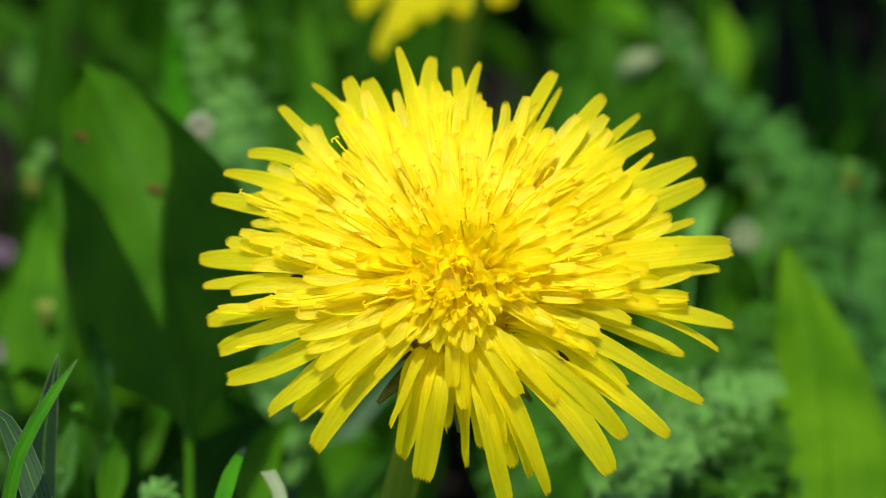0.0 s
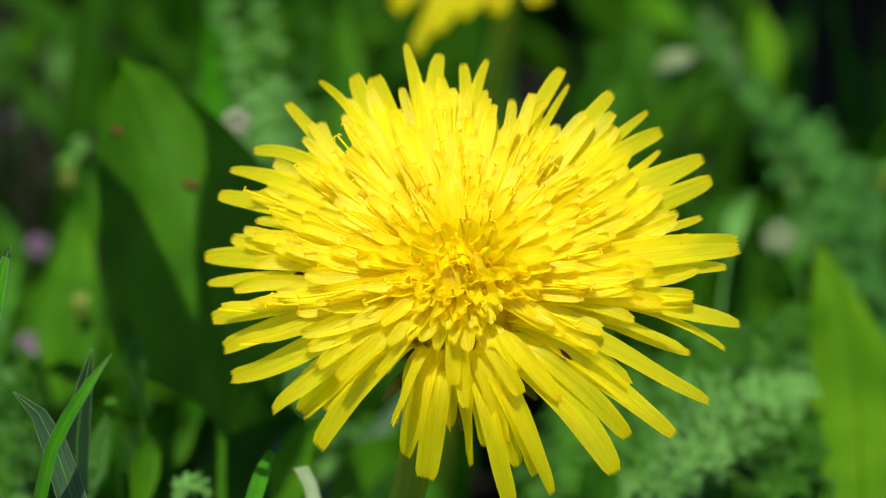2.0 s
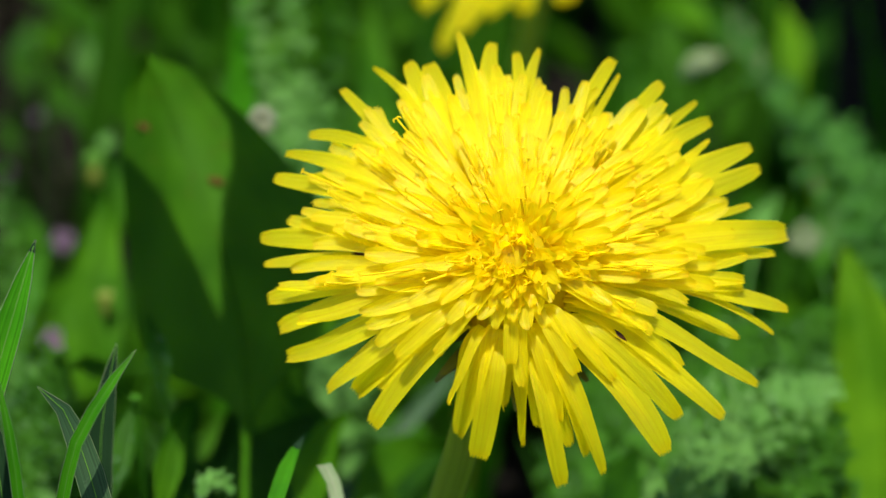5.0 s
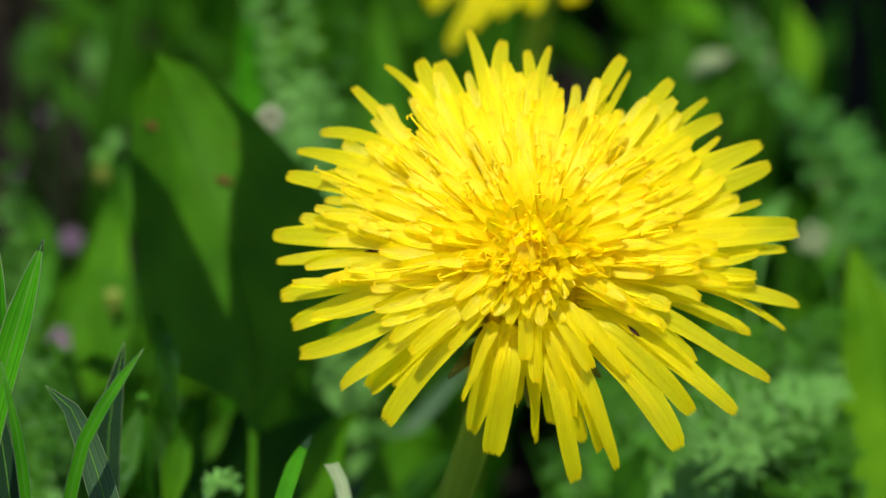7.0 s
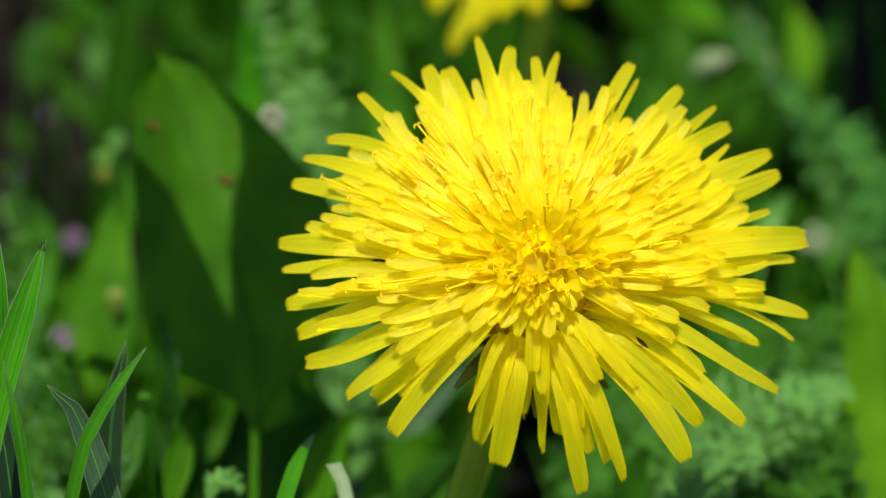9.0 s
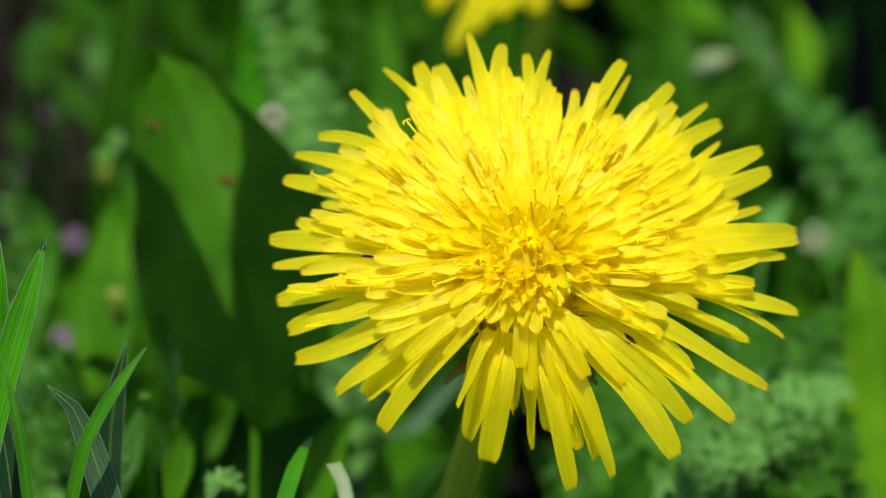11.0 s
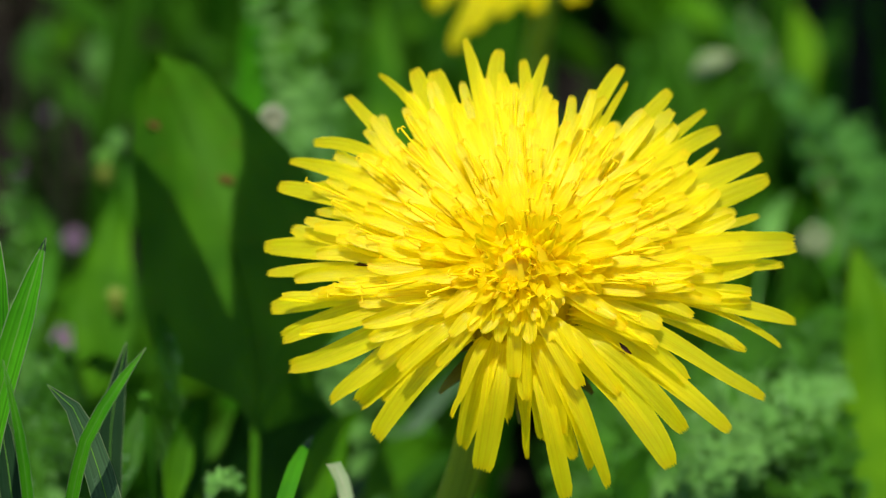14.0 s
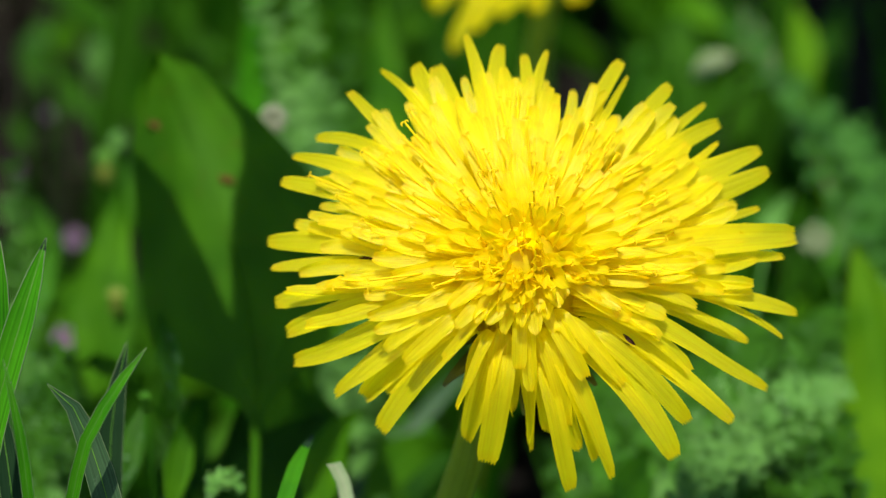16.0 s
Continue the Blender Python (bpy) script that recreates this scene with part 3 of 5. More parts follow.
def leaf_width(w, length, blade, tip, stalk=1.8):
    """Width along a leaf from its foot (0) to its tip (1): a narrow stalk, then a blade of that length."""
    def f(t):
        s = (1 - t) * length / blade
        if s >= 1:
            return stalk
        head = min(1.0, (s / 0.5) ** tip) if s < 0.5 else 1.0
        tail = 1.0 if s < 0.6 else 0.5 + 0.5 * math.cos((s - 0.6) / 0.4 * math.pi)
        return max(0.15, w * head * tail + stalk * (1 - tail))
    return f


def blade_width(w, length, taper):
    def f(t):
        s = (1 - t) * length
        return w * (1.0 if s > taper else max(0.03, 1 - (1 - s / taper) ** 1.8))
    return f


def broad_leaf(points, width, material, label, blade=60.0, facing=UP_FRONT, cup=0.25, tip=0.75, name="broad_leaf", category="leaf", group="broad leaves", wave=0.4, stalk=1.8, lump=0.10):
    """A broad leaf from its foot in the soil to its tip, with a midrib."""
    foot = Vector(points[0])
    foot.z = 0
    pts = [Vector(p) - foot for p in points]
    thing = new(name)
    thing.location = foot * 0.001
    tagged(thing, label, category, group)
    path = spline(pts, 44)
    wf = leaf_width(width, path_length(path), blade, tip, stalk)
    part("blade", ribbon(path, wf, facing, 13, 0.3, cup, 0.0, 3, 0, 0, wave, lump * width), material, thing)
    rib = [(p + Vector(facing).normalized() * 0.1, q) for p, q in path]
    part("midrib", tube(rib, lambda t: 0.7 * (1 - t * 0.9), 6), material, thing)
    return thing


def grass_blade(points, width, material, label, facing=UP_FRONT, cup=0.35, twist=0.0, group="grass blades", vein=MAT_VEIN, taper=9.0, margins=True, dark_tip=0.0):
    foot = Vector(points[0])
    foot.z = 0
    pts = [Vector(p) - foot for p in points]
    thing = new("grass_blade")
    thing.location = foot * 0.001
    tagged(thing, label, "grass", group)
    path = spline(pts, 44)
    wf = blade_width(width, path_length(path), taper)
    part("blade", ribbon(path, wf, facing, 13, 0.16, cup, 0.025 * width / 2, 5, 0, twist), material, thing)
    if dark_tip:
        end, way = path[-1]
        whole = path_length(path)
        top = [(end - way * dark_tip * (1 - i / 9) + Vector(facing).normalized() * 0.06, way) for i in range(10)]
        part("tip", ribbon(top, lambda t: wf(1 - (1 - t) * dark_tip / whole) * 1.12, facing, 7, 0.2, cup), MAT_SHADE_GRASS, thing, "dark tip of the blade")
    if vein:
        up = Vector(facing).normalized()
        rib = [(p + (up - up.dot(q) * q).normalized() * 0.02 * width, q) for p, q in path]
        part("midline", ribbon(rib, lambda t: 0.11 * width * (1 - 0.7 * t), facing, 3, 0.1, 0.0, 0, 3, 0, twist), vein, thing, "pale line along the blade")
        for s in ((-1, 1) if margins else ()):
            side = []
            for i, (p, q) in enumerate(path):
                t = i / (len(path) - 1)
                a = q.cross(up).normalized()
                n2 = a.cross(q).normalized()
                side.append((p + a * s * wf(t) * 0.485 + n2 * (cup * wf(t) / 2 * 0.94 + 0.03), q))
            part("margin", ribbon(side, lambda t: 0.04 * width * (1 - 0.5 * t), facing, 3, 0.12, 0.0), MAT_MARGIN, thing, "thin pale margin")
    return thing


def feathery_leaf(points, spread, material, label, seed, pairs=22, stalk=0):
    """A finely divided leaf: a thin rib with pairs of toothed leaflets."""
    rng = random.Random(seed)
    foot = Vector(points[0])
    foot.z = 0
    pts = [Vector(p) - foot for p in points]
    thing = new("feathery_leaf")
    thing.location = foot * 0.001
    tagged(thing, label, "leaf", "feathery leaves")
    path = spline(pts, pairs + 14)
    fine = 1.1 if stalk == 0 else 0.5
    part("rib", tube(path, lambda t: 0.4 * (1 - 0.7 * t), 5), material, thing)
    if stalk:  # the first points belong to the bare stalk
        path = spline(pts[stalk:], pairs)
    first = 0 if stalk else 12
    shapes = []
    for i in range(first, len(path)):
        pos, tan = path[i]
        t = (i - first) / (len(path) - first)
        full = spread * (0.35 + math.sin(min(1.0, t * 1.15) * math.pi) * 0.75)
        side = tan.cross(Vector(UP_FRONT)).normalized()
        nor = side.cross(tan)
        for s in (-1, 1):
            if rng.random() < 0.12:
                continue
            ln = full * rng.uniform(0.5, 1.35)
            d = (side * s + tan * rng.uniform(0.1, 0.9) + nor * rng.uniform(-0.7, 0.9)).normalized()
            end = pos + d * ln + nor * rng.uniform(-1, 1)
            mid = pos + d * ln * 0.5 + nor * rng.uniform(-0.6, 1.0)
            shapes.append(ribbon(spline([pos, mid, end], 5), lambda q: fine * (1 - 0.7 * q), UP_FRONT, 3, 0.12, 0.3))
            for m in range(5):
                f = 0.2 + m * 0.17
                b = pos + d * ln * f
                for s2 in (-1, 1):
                    if rng.random() < 0.25:
                        continue
                    e = (d * rng.uniform(0.3, 1.0) + tan * s2 * 0.8 + nor * rng.uniform(-0.9, 1.0)).normalized()
                    k = rng.uniform(0.7, 1.5)
                    shapes.append(ribbon([(b, e), (b + e * 0.22 * ln * k, e), (b + e * 0.4 * ln * k * (1.1 - f * 0.5), e)], lambda q: fine * (1.05 - q), UP_FRONT, 3, 0.1, 0.2))
    tagged(part("frond", joined(shapes), material, thing), kind="stuff")
    return thing


def small_flower(centre, foot_point, size, material, label, seed, petals=6, name="wild_flower", closed=False):
    """A small low flower: a thin stalk, a few petals and a button."""
    rng = random.Random(seed)
    foot = Vector(foot_point)
    foot.z = 0
    c = Vector(centre) - foot
    thing = new(name)
    thing.location = foot * 0.001
    tagged(thing, label, "flower")
    part("stalk", tube(spline([c, c * 0.5 + Vector((2, 0, 0)), Vector((0, 0, -3))], 8), lambda t: 0.3, 6), MAT_LEAF, thing)
    part("button", blob(c, (size * 0.4, size * 0.4, size * 0.75) if closed else (size * 0.22, size * 0.22, size * 0.2), rng), material if petals > 8 else MAT_BUD, thing)
    for i in range(petals):
        a = 2 * math.pi * i / petals + rng.uniform(-0.2, 0.2)
        d = Vector((math.cos(a), math.sin(a) * 0.4 - 0.3, math.sin(a) * 0.9 + 0.2)).normalized()
        if closed:  # the tips lean together over the bud
            d = Vector((math.cos(a) * 0.3, math.sin(a) * 0.3, 0.95))
        path = spline([c, c + d * size * 0.5 + Vector((0, -0.5, 0.5)), c + d * size], 6)
        part("petal", ribbon(path, lambda t: size * 0.5 * (0.5 + 0.5 * math.sin(t * 2.6)), UP_FRONT, 5, 0.2, 0.3), material, thing)
    return thing


# leaves behind the flower
great_leaf = broad_leaf([(-26.8, 8.0, -3.0), (-26.3, 26.0, 86.6), (-27.2, 42.0, 94.4), (-29.2, 52.0, 99.7), (-32.5, 60.0, 105.7), (-35.7, 65.0, 112.1), (-38.1, 68.0, 118.0)], 24, MAT_LEAF_MID, "large green leaf with a pointed tip, standing upright", 47, facing=(-0.12, -0.75, 0.5), cup=-0.45, tip=0.6, lump=0.05, stalk=1.0)
for spot in ((-38.4, 65.5, 110.3), (-30.5, 59.6, 106.7)):  # small brown blemishes on it
    c = Vector(spot) - great_leaf.location * 1000
    part("blemish", ribbon(spline([c + Vector((-0.9, 0, 0.3)), c, c + Vector((0.9, -0.1, -0.2))], 5), lambda t: 0.9 * math.sin(0.35 + 2.4 * t), UP_FRONT, 5, 0.15, 0.2), MAT_BLEMISH, great_leaf, "small brown blemish")
broad_leaf([(-46.0, 60.0, -3.0), (-49.0, 86.0, 64.2), (-48.6, 90.0, 69.8), (-48.3, 95.0, 74.9), (-47.9, 100.0, 78.5), (-47.1, 104.0, 82.6)], 7.5, MAT_LEAF_PALE, "fresh green leaf lit by the sun", 30, stalk=0.7, tip=0.6)
broad_leaf([(48.0, 8.0, -3.0), (42.8, 52.0, 69.2), (43.7, 63.0, 72.8), (44.1, 73.0, 75.9), (42.9, 81.0, 79.7), (41.4, 88.0, 84.0)], 17, MAT_LEAF_SUN, "fresh bright yellow-green leaf with a pointed tip", 60, cup=-0.3, tip=0.8, lump=0.07, wave=0.9)
broad_leaf([(-22.3, 43.7, -3.0), (-24.1, 92.2, 45.7), (-26.4, 108.9, 55.7), (-27.9, 123.1, 65.5)], 13, MAT_LEAF, "dark green leaf behind the flower", 32)
broad_leaf([(68.0, 173.9, -3.0), (68.9, 218.1, 16.2), (65.0, 243.5, 21.4), (53.5, 256.2, 24.0)], 5.0, MAT_FEATHER, "long soft green leaf arching over", 60, facing=(-0.2, -0.5, 0.9))
broad_leaf([(28.0, 26.7, -3.0), (32.9, 81.0, 67.2), (37.7, 90.9, 70.9), (41.9, 97.9, 71.3)], 3, MAT_FEATHER, "pale green narrow leaf among the herbs", 20, stalk=0.8)
broad_leaf([(-6.1, 49.3, -3.0), (-8.2, 92.9, 47.0), (-10.4, 99.8, 49.4), (-14.1, 110.1, 47.4)], 8, MAT_LEAF, "low green leaf beside the stalk", 35)
broad_leaf([(-58.6, 49.3, -3.0), (-59.8, 101.9, 53.2), (-59.7, 114.6, 55.8), (-54.9, 127.5, 58.9)], 8, MAT_LEAF_PALE, "yellow-green young leaf in the grass", 40)
broad_leaf([(-26.1, -1.6, -3.0), (-26.6, 49.1, 71.1), (-24.7, 55.9, 73.3), (-20.5, 62.9, 75.7)], 10, MAT_COVER, "low green leaf in the herbs", 22, stalk=0.9)
broad_leaf([(-31.2, 4.0, -3.0), (-31.0, 53.0, 67.8), (-29.1, 60.2, 70.7), (-30.2, 65.9, 75.0)], 9, MAT_COVER, "low green leaf in the herbs", 20, stalk=0.9)
broad_leaf([(-26.1, 72.0, -3.0), (-28.1, 104.9, 37.7), (-25.0, 112.0, 40.2), (-18.0, 118.5, 41.9)], 9, MAT_LEAF_MID, "low green leaf in the herbs", 24, stalk=0.9)
broad_leaf([(-34.6, 94.6, -3.0), (-33.1, 112.7, 30.9), (-35.3, 120.5, 35.0), (-32.6, 128.4, 39.1)], 9, MAT_LEAF_MID, "low green leaf in the herbs", 22, stalk=0.9)
broad_leaf([(-13.5, 94.6, -3.0), (-14.4, 116.9, 28.2), (-12.9, 124.0, 31.0), (-8.3, 130.8, 33.1)], 9, MAT_LEAF_MID, "low green leaf in the herbs", 20, stalk=0.9)
grass_blade([(-35.8, 128.6, -3.0), (-34.6, 133.9, 70.8), (-32.8, 136.4, 86.2), (-31.4, 137.4, 98.7)], 2.4, MAT_GRASS, "green grass blade at the back", vein=MAT_COVER, margins=False)
for k, (x, d, h, w, mat) in enumerate(((-62, 190, 85, 4.5, MAT_COVER), (38, 190, 90, 4.0, MAT_COVER), (-20, 210, 80, 5.0, MAT_COVER))):
    grass_blade([(x, d, -3), (x + 4, d + 2, h * 0.6), (x + 12 - 5 * k, d + 8, h)], w, mat, "green grass blade standing in the meadow", vein=MAT_COVER, margins=False)
feathery_leaf([(18.7, 32.3, -3.0), (23.6, 84.4, 52.4), (32.4, 92.6, 57.1), (43.5, 99.9, 60.1)], 7, MAT_FEATHER, "feathery finely divided green leaf", 1)
feathery_leaf([(12.2, 32.3, -3.0), (16.1, 77.8, 61.3), (23.6, 89.9, 62.7), (35.2, 97.2, 65.7)], 7, MAT_FEATHER, "feathery finely divided green leaf", 2)
feathery_leaf([(22.5, 21.0, -3.0), (26.8, 74.7, 55.3), (33.9, 85.1, 53.6), (42.8, 95.2, 51.4)], 7, MAT_FEATHER, "feathery finely divided green leaf", 3)
feathery_leaf([(7.3, 43.7, -3.0), (12.3, 93.6, 48.2), (17.9, 106.2, 50.6), (23.7, 117.5, 50.7)], 7, MAT_FEATHER, "feathery finely divided green leaf", 4)
feathery_leaf([(14.8, 21.0, -3.0), (16.7, 74.7, 55.3), (21.9, 89.7, 51.5), (32.0, 99.5, 48.8)], 7, MAT_FEATHER, "feathery finely divided green leaf", 5)
feathery_leaf([(-27.1, 60.7, -3.0), (-25.9, 108.2, 75.8), (-27.6, 120.0, 87.4), (-31.4, 131.4, 98.1)], 6, MAT_FEATHER_PALE, "pale feathery finely divided leaf", 6, 34)
feathery_leaf([(-20.4, 72.0, -3.0), (-21.3, 117.1, 71.1), (-22.9, 127.7, 80.5), (-25.4, 139.2, 91.5)], 6, MAT_FEATHER_PALE, "pale feathery finely divided leaf", 7, 34)
feathery_leaf([(-57.8, 60.7, -3.0), (-61.9, 107.7, 42.9), (-64.0, 122.6, 49.6), (-68.5, 131.2, 55.1)], 6, MAT_FEATHER, "feathery finely divided green leaf", 8)
feathery_leaf([(-25.0, 4.0, -3.0), (-30.2, 20.0, 90.1), (-30.2, 22.0, 91.0), (-29.7, 24.0, 91.1), (-28.6, 25.0, 90.8), (-27.7, 24.0, 90.8), (-27.4, 22.0, 91.0)], 0.9, MAT_FEATHER_PALE, "young pale feathery leaf curling over", 9, 14, 1)
small_flower((-55.0, 105.8, 60.7), (-58.4, 106.0, -3.0), 2.0, MAT_PINK, "small mauve wild flower in the grass", 1)
grass_blade([(-52.9, -58.3, -3.0), (-46.9, -15.2, 114.2), (-44.4, -13.5, 123.8), (-42.3, -12.2, 130.4), (-40.3, -10.2, 136.4)], 2.5, MAT_GRASS, "green ribbed grass blade with a dark tip", cup=0.3, dark_tip=1.1)
grass_blade([(-51.9, -58.3, -3.0), (-47.3, -13.5, 113.1), (-45.2, -10.6, 127.1), (-44.4, -8.6, 135.2)], 3.0, MAT_GRASS, "bright green grass blade", cup=0.3)
grass_blade([(-45.6, -41.3, -3.0), (-41.7, -20.5, 117.0), (-42.1, -19.8, 122.6), (-43.3, -18.4, 129.4)], 1.0, MAT_GRASS, "narrow yellow-green grass blade", cup=0.3)
grass_blade([(-47.7, -41.3, -3.0), (-45.5, -5.3, 107.3), (-46.2, -3.9, 114.1), (-47.2, -3.3, 119.5)], 2.0, MAT_SHADE_GRASS, "blue-green grass blade, shade put into its dark colour", cup=0.3)
grass_blade([(-43.4, -41.3, -3.0), (-38.3, -18.6, 116.3), (-37.0, -18.2, 121.4), (-34.7, -17.2, 125.4), (-31.8, -16.2, 129.3)], 1.15, MAT_GRASS, "narrow bright green grass blade bending over", cup=0.25, facing=(0.1, -0.6, 0.8), taper=6.0)
grass_blade([(-39.9, -24.3, -3.0), (-38.1, 4.3, 101.8), (-37.5, 5.1, 109.8), (-36.0, 6.6, 116.9)], 2.3, MAT_SHADE_GRASS, "blue-green grass blade, shade put into its dark colour", cup=0.15, facing=(0.1, -0.9, 0.4))
grass_blade([(-37.8, -41.3, -3.0), (-35.8, -15.4, 113.8), (-37.4, -14.4, 119.9), (-38.8, -14.0, 122.9), (-40.4, -14.2, 124.6)], 2.5, MAT_GREY, "grey-green grass blade with a pale midline", cup=0.15, facing=(0.1, -0.9, 0.4))
grass_blade([(-24.5, -22.0, -3.0), (-21.6, -4.0, 105.9), (-21.1, 2.0, 105.1), (-20.5, 6.0, 105.0), (-19.3, 10.0, 105.1)], 1.5, MAT_GRASS, "short bright green grass blade with a dark tip", cup=0.2, taper=8.0, margins=False, vein=MAT_GRASS, dark_tip=2.4)
grass_blade([(-13.5, -50.0, -3.0), (-14.7, -34.0, 125.1), (-15.1, -30.0, 124.7), (-15.7, -27.0, 124.2), (-16.3, -25.0, 123.7), (-16.8, -23.5, 122.6)], 1.1, MAT_FADED, "pale dry grass blade bent over", vein=MAT_STRAW, margins=False, taper=1.6, facing=(0, -0.7, 0.7))
grass_blade([(-15.0, 64.0, -3.0), (-19.8, 78.0, 52.8), (-17.1, 80.0, 55.1), (-10.6, 86.0, 60.2), (-3.4, 92.0, 65.9)], 2.1, MAT_GREY, "long bluish green grass stem leaning over", vein=MAT_COVER, margins=False)

feathery_leaf([(23.8, -1.6, -3.0), (27.2, 66.9, 61.9), (27.3, 84.7, 63.5), (31.0, 97.2, 65.7)], 7, MAT_FEATHER, "feathery finely divided green leaf", 21)
feathery_leaf([(31.0, -1.6, -3.0), (33.2, 62.0, 63.5), (36.2, 79.1, 63.6), (36.7, 91.6, 65.8)], 7, MAT_FEATHER, "feathery finely divided green leaf", 22)
feathery_leaf([(12.3, 9.7, -3.0), (14.1, 66.2, 60.8), (13.4, 78.5, 62.5), (11.8, 90.3, 63.3)], 7, MAT_FEATHER, "feathery finely divided green leaf", 23)

feathery_leaf([(9.2, 21.0, -3.0), (11.2, 75.8, 57.4), (13.4, 88.8, 60.6), (13.9, 100.4, 61.1)], 6, MAT_FEATHER, "feathery finely divided green leaf", 40, 20)
feathery_leaf([(13.6, 50.5, -3.0), (15.7, 96.3, 40.6), (18.1, 109.6, 44.3), (23.7, 121.3, 45.1)], 6, MAT_FEATHER, "feathery finely divided green leaf", 41, 20)
feathery_leaf([(17.3, 28.9, -3.0), (19.6, 81.1, 52.6), (22.1, 94.2, 55.9), (23.8, 105.8, 56.4)], 6, MAT_FEATHER, "feathery finely divided green leaf", 42, 20)
feathery_leaf([(18.4, 10.8, -3.0), (20.8, 68.2, 62.2), (23.3, 81.1, 65.2), (29.4, 92.6, 65.6)], 6, MAT_FEATHER, "feathery finely divided green leaf", 43, 20)
feathery_leaf([(25.3, 43.7, -3.0), (28.1, 89.3, 40.1), (30.8, 102.4, 43.6), (32.1, 114.1, 44.2)], 6, MAT_FEATHER, "feathery finely divided green leaf", 44, 20)
feathery_leaf([(27.5, 40.3, -3.0), (30.4, 87.6, 43.4), (33.2, 100.7, 46.8), (39.3, 112.4, 47.4)], 6, MAT_FEATHER, "feathery finely divided green leaf", 45, 20)
feathery_leaf([(31.3, 32.3, -3.0), (34.5, 84.3, 52.2), (37.3, 97.5, 55.6), (42.2, 109.1, 56.2)], 6, MAT_FEATHER, "feathery finely divided green leaf", 46, 20)
feathery_leaf([(33.3, 25.6, -3.0), (36.6, 78.8, 54.6), (39.5, 91.9, 57.8), (40.3, 103.5, 58.4)], 6, MAT_FEATHER, "feathery finely divided green leaf", 47, 20)
feathery_leaf([(37.9, 28.9, -3.0), (41.4, 78.1, 46.8), (44.4, 91.1, 49.9), (46.8, 102.6, 50.3)], 6, MAT_FEATHER, "feathery finely divided green leaf", 48, 20)

feathery_leaf([(-53.9, 15.4, -3.0), (-55.2, 67.5, 63.1), (-55.9, 80.4, 66.0), (-59.9, 94.2, 70.6)], 5, MAT_FEATHER_PALE, "pale feathery finely divided leaf", 61, 20)
feathery_leaf([(-49.3, 38.0, -3.0), (-52.3, 83.8, 51.1), (-55.6, 96.2, 53.3), (-52.7, 104.6, 58.2)], 5, MAT_FEATHER, "feathery finely divided green leaf", 62, 20)
feathery_leaf([(-40.0, 38.0, -3.0), (-41.3, 83.1, 49.9), (-39.3, 95.6, 52.0), (-42.3, 108.2, 54.5)], 5, MAT_FEATHER, "feathery finely divided green leaf", 63, 20)
feathery_leaf([(-64.1, 60.7, -3.0), (-64.8, 109.6, 57.0), (-62.5, 123.1, 61.2), (-64.7, 131.8, 66.8)], 5, MAT_FEATHER_PALE, "pale feathery finely divided leaf", 64, 20)

broad_leaf([(-39.0, 20.0, -3.0), (-39.2, 31.0, 90.2), (-38.6, 33.0, 92.0), (-37.4, 35.0, 94.1)], 3.2, MAT_FEATHER, "small soft green leaf low beside the great leaf", 12, stalk=0.5)
broad_leaf([(-34.0, 20.0, -3.0), (-34.0, 31.0, 89.2), (-33.4, 33.0, 91.3), (-32.1, 34.0, 93.7)], 3.0, MAT_LEAF_PALE, "small fresh green leaf low beside the great leaf", 12, stalk=0.5)
broad_leaf([(-36.0, 26.0, -3.0), (-35.3, 38.0, 96.7), (-35.8, 40.0, 98.9), (-36.6, 41.0, 100.7)], 2.6, MAT_FEATHER, "small soft green leaf low beside the great leaf", 9, stalk=0.4)

# unseen tall leaves, added above the view only to cast shade on the herbs
broad_leaf([(-150.0, 50.0, -3.0), (-110.0, 42.0, 120.0), (-52.6, 28.6, 178.0), (-49.2, 19.5, 186.0), (-45.2, 11.3, 188.0), (-41.5, 3.2, 184.0), (-36.7, -6.4, 172.0)], 17, MAT_LEAF, "unseen tall leaf added to shade the herbs", 95, facing=(0, -0.3, 1.0), tip=0.6)
broad_leaf([(-90.0, 150.0, -3.0), (-62.0, 100.0, 130.0), (-39.6, 39.3, 186.0), (-37.4, 35.1, 191.0), (-34.8, 29.1, 194.0), (-33.1, 21.2, 195.0), (-33.5, 13.5, 195.0), (-34.5, 6.0, 193.0), (-35.0, 0.3, 188.0), (-34.8, -2.9, 180.0)], 12.5, MAT_LEAF, "unseen tall leaf added to shade the herbs", 49, facing=(0, -0.3, 1.0), tip=0.55, stalk=0.6)
broad_leaf([(160.0, 260.0, -3.0), (130.0, 260.0, 110.0), (69.4, 271.2, 150.0), (56.2, 258.9, 160.0), (41.8, 247.1, 162.0), (27.5, 239.4, 155.0)], 52, MAT_LEAF, "unseen tall leaf added to shade the herbs", 80, facing=(0, -0.3, 1.0), tip=0.55)
broad_leaf([(150.0, 330.0, -3.0), (110.0, 320.0, 100.0), (33.9, 287.3, 145.0), (17.0, 282.4, 152.0), (2.0, 281.8, 152.0), (-12.9, 283.4, 140.0)], 44, MAT_LEAF, "unseen tall leaf added to shade the herbs", 90, facing=(0, -0.3, 1.0), tip=0.55)
broad_leaf([(170.0, 200.0, -3.0), (140.0, 205.0, 90.0), (63.8, 209.6, 130.0), (56.5, 217.2, 140.0), (47.7, 219.6, 142.0), (36.7, 215.6, 135.0)], 40, MAT_LEAF, "unseen tall leaf added to shade the herbs", 80, facing=(0, -0.3, 1.0), tip=0.55)
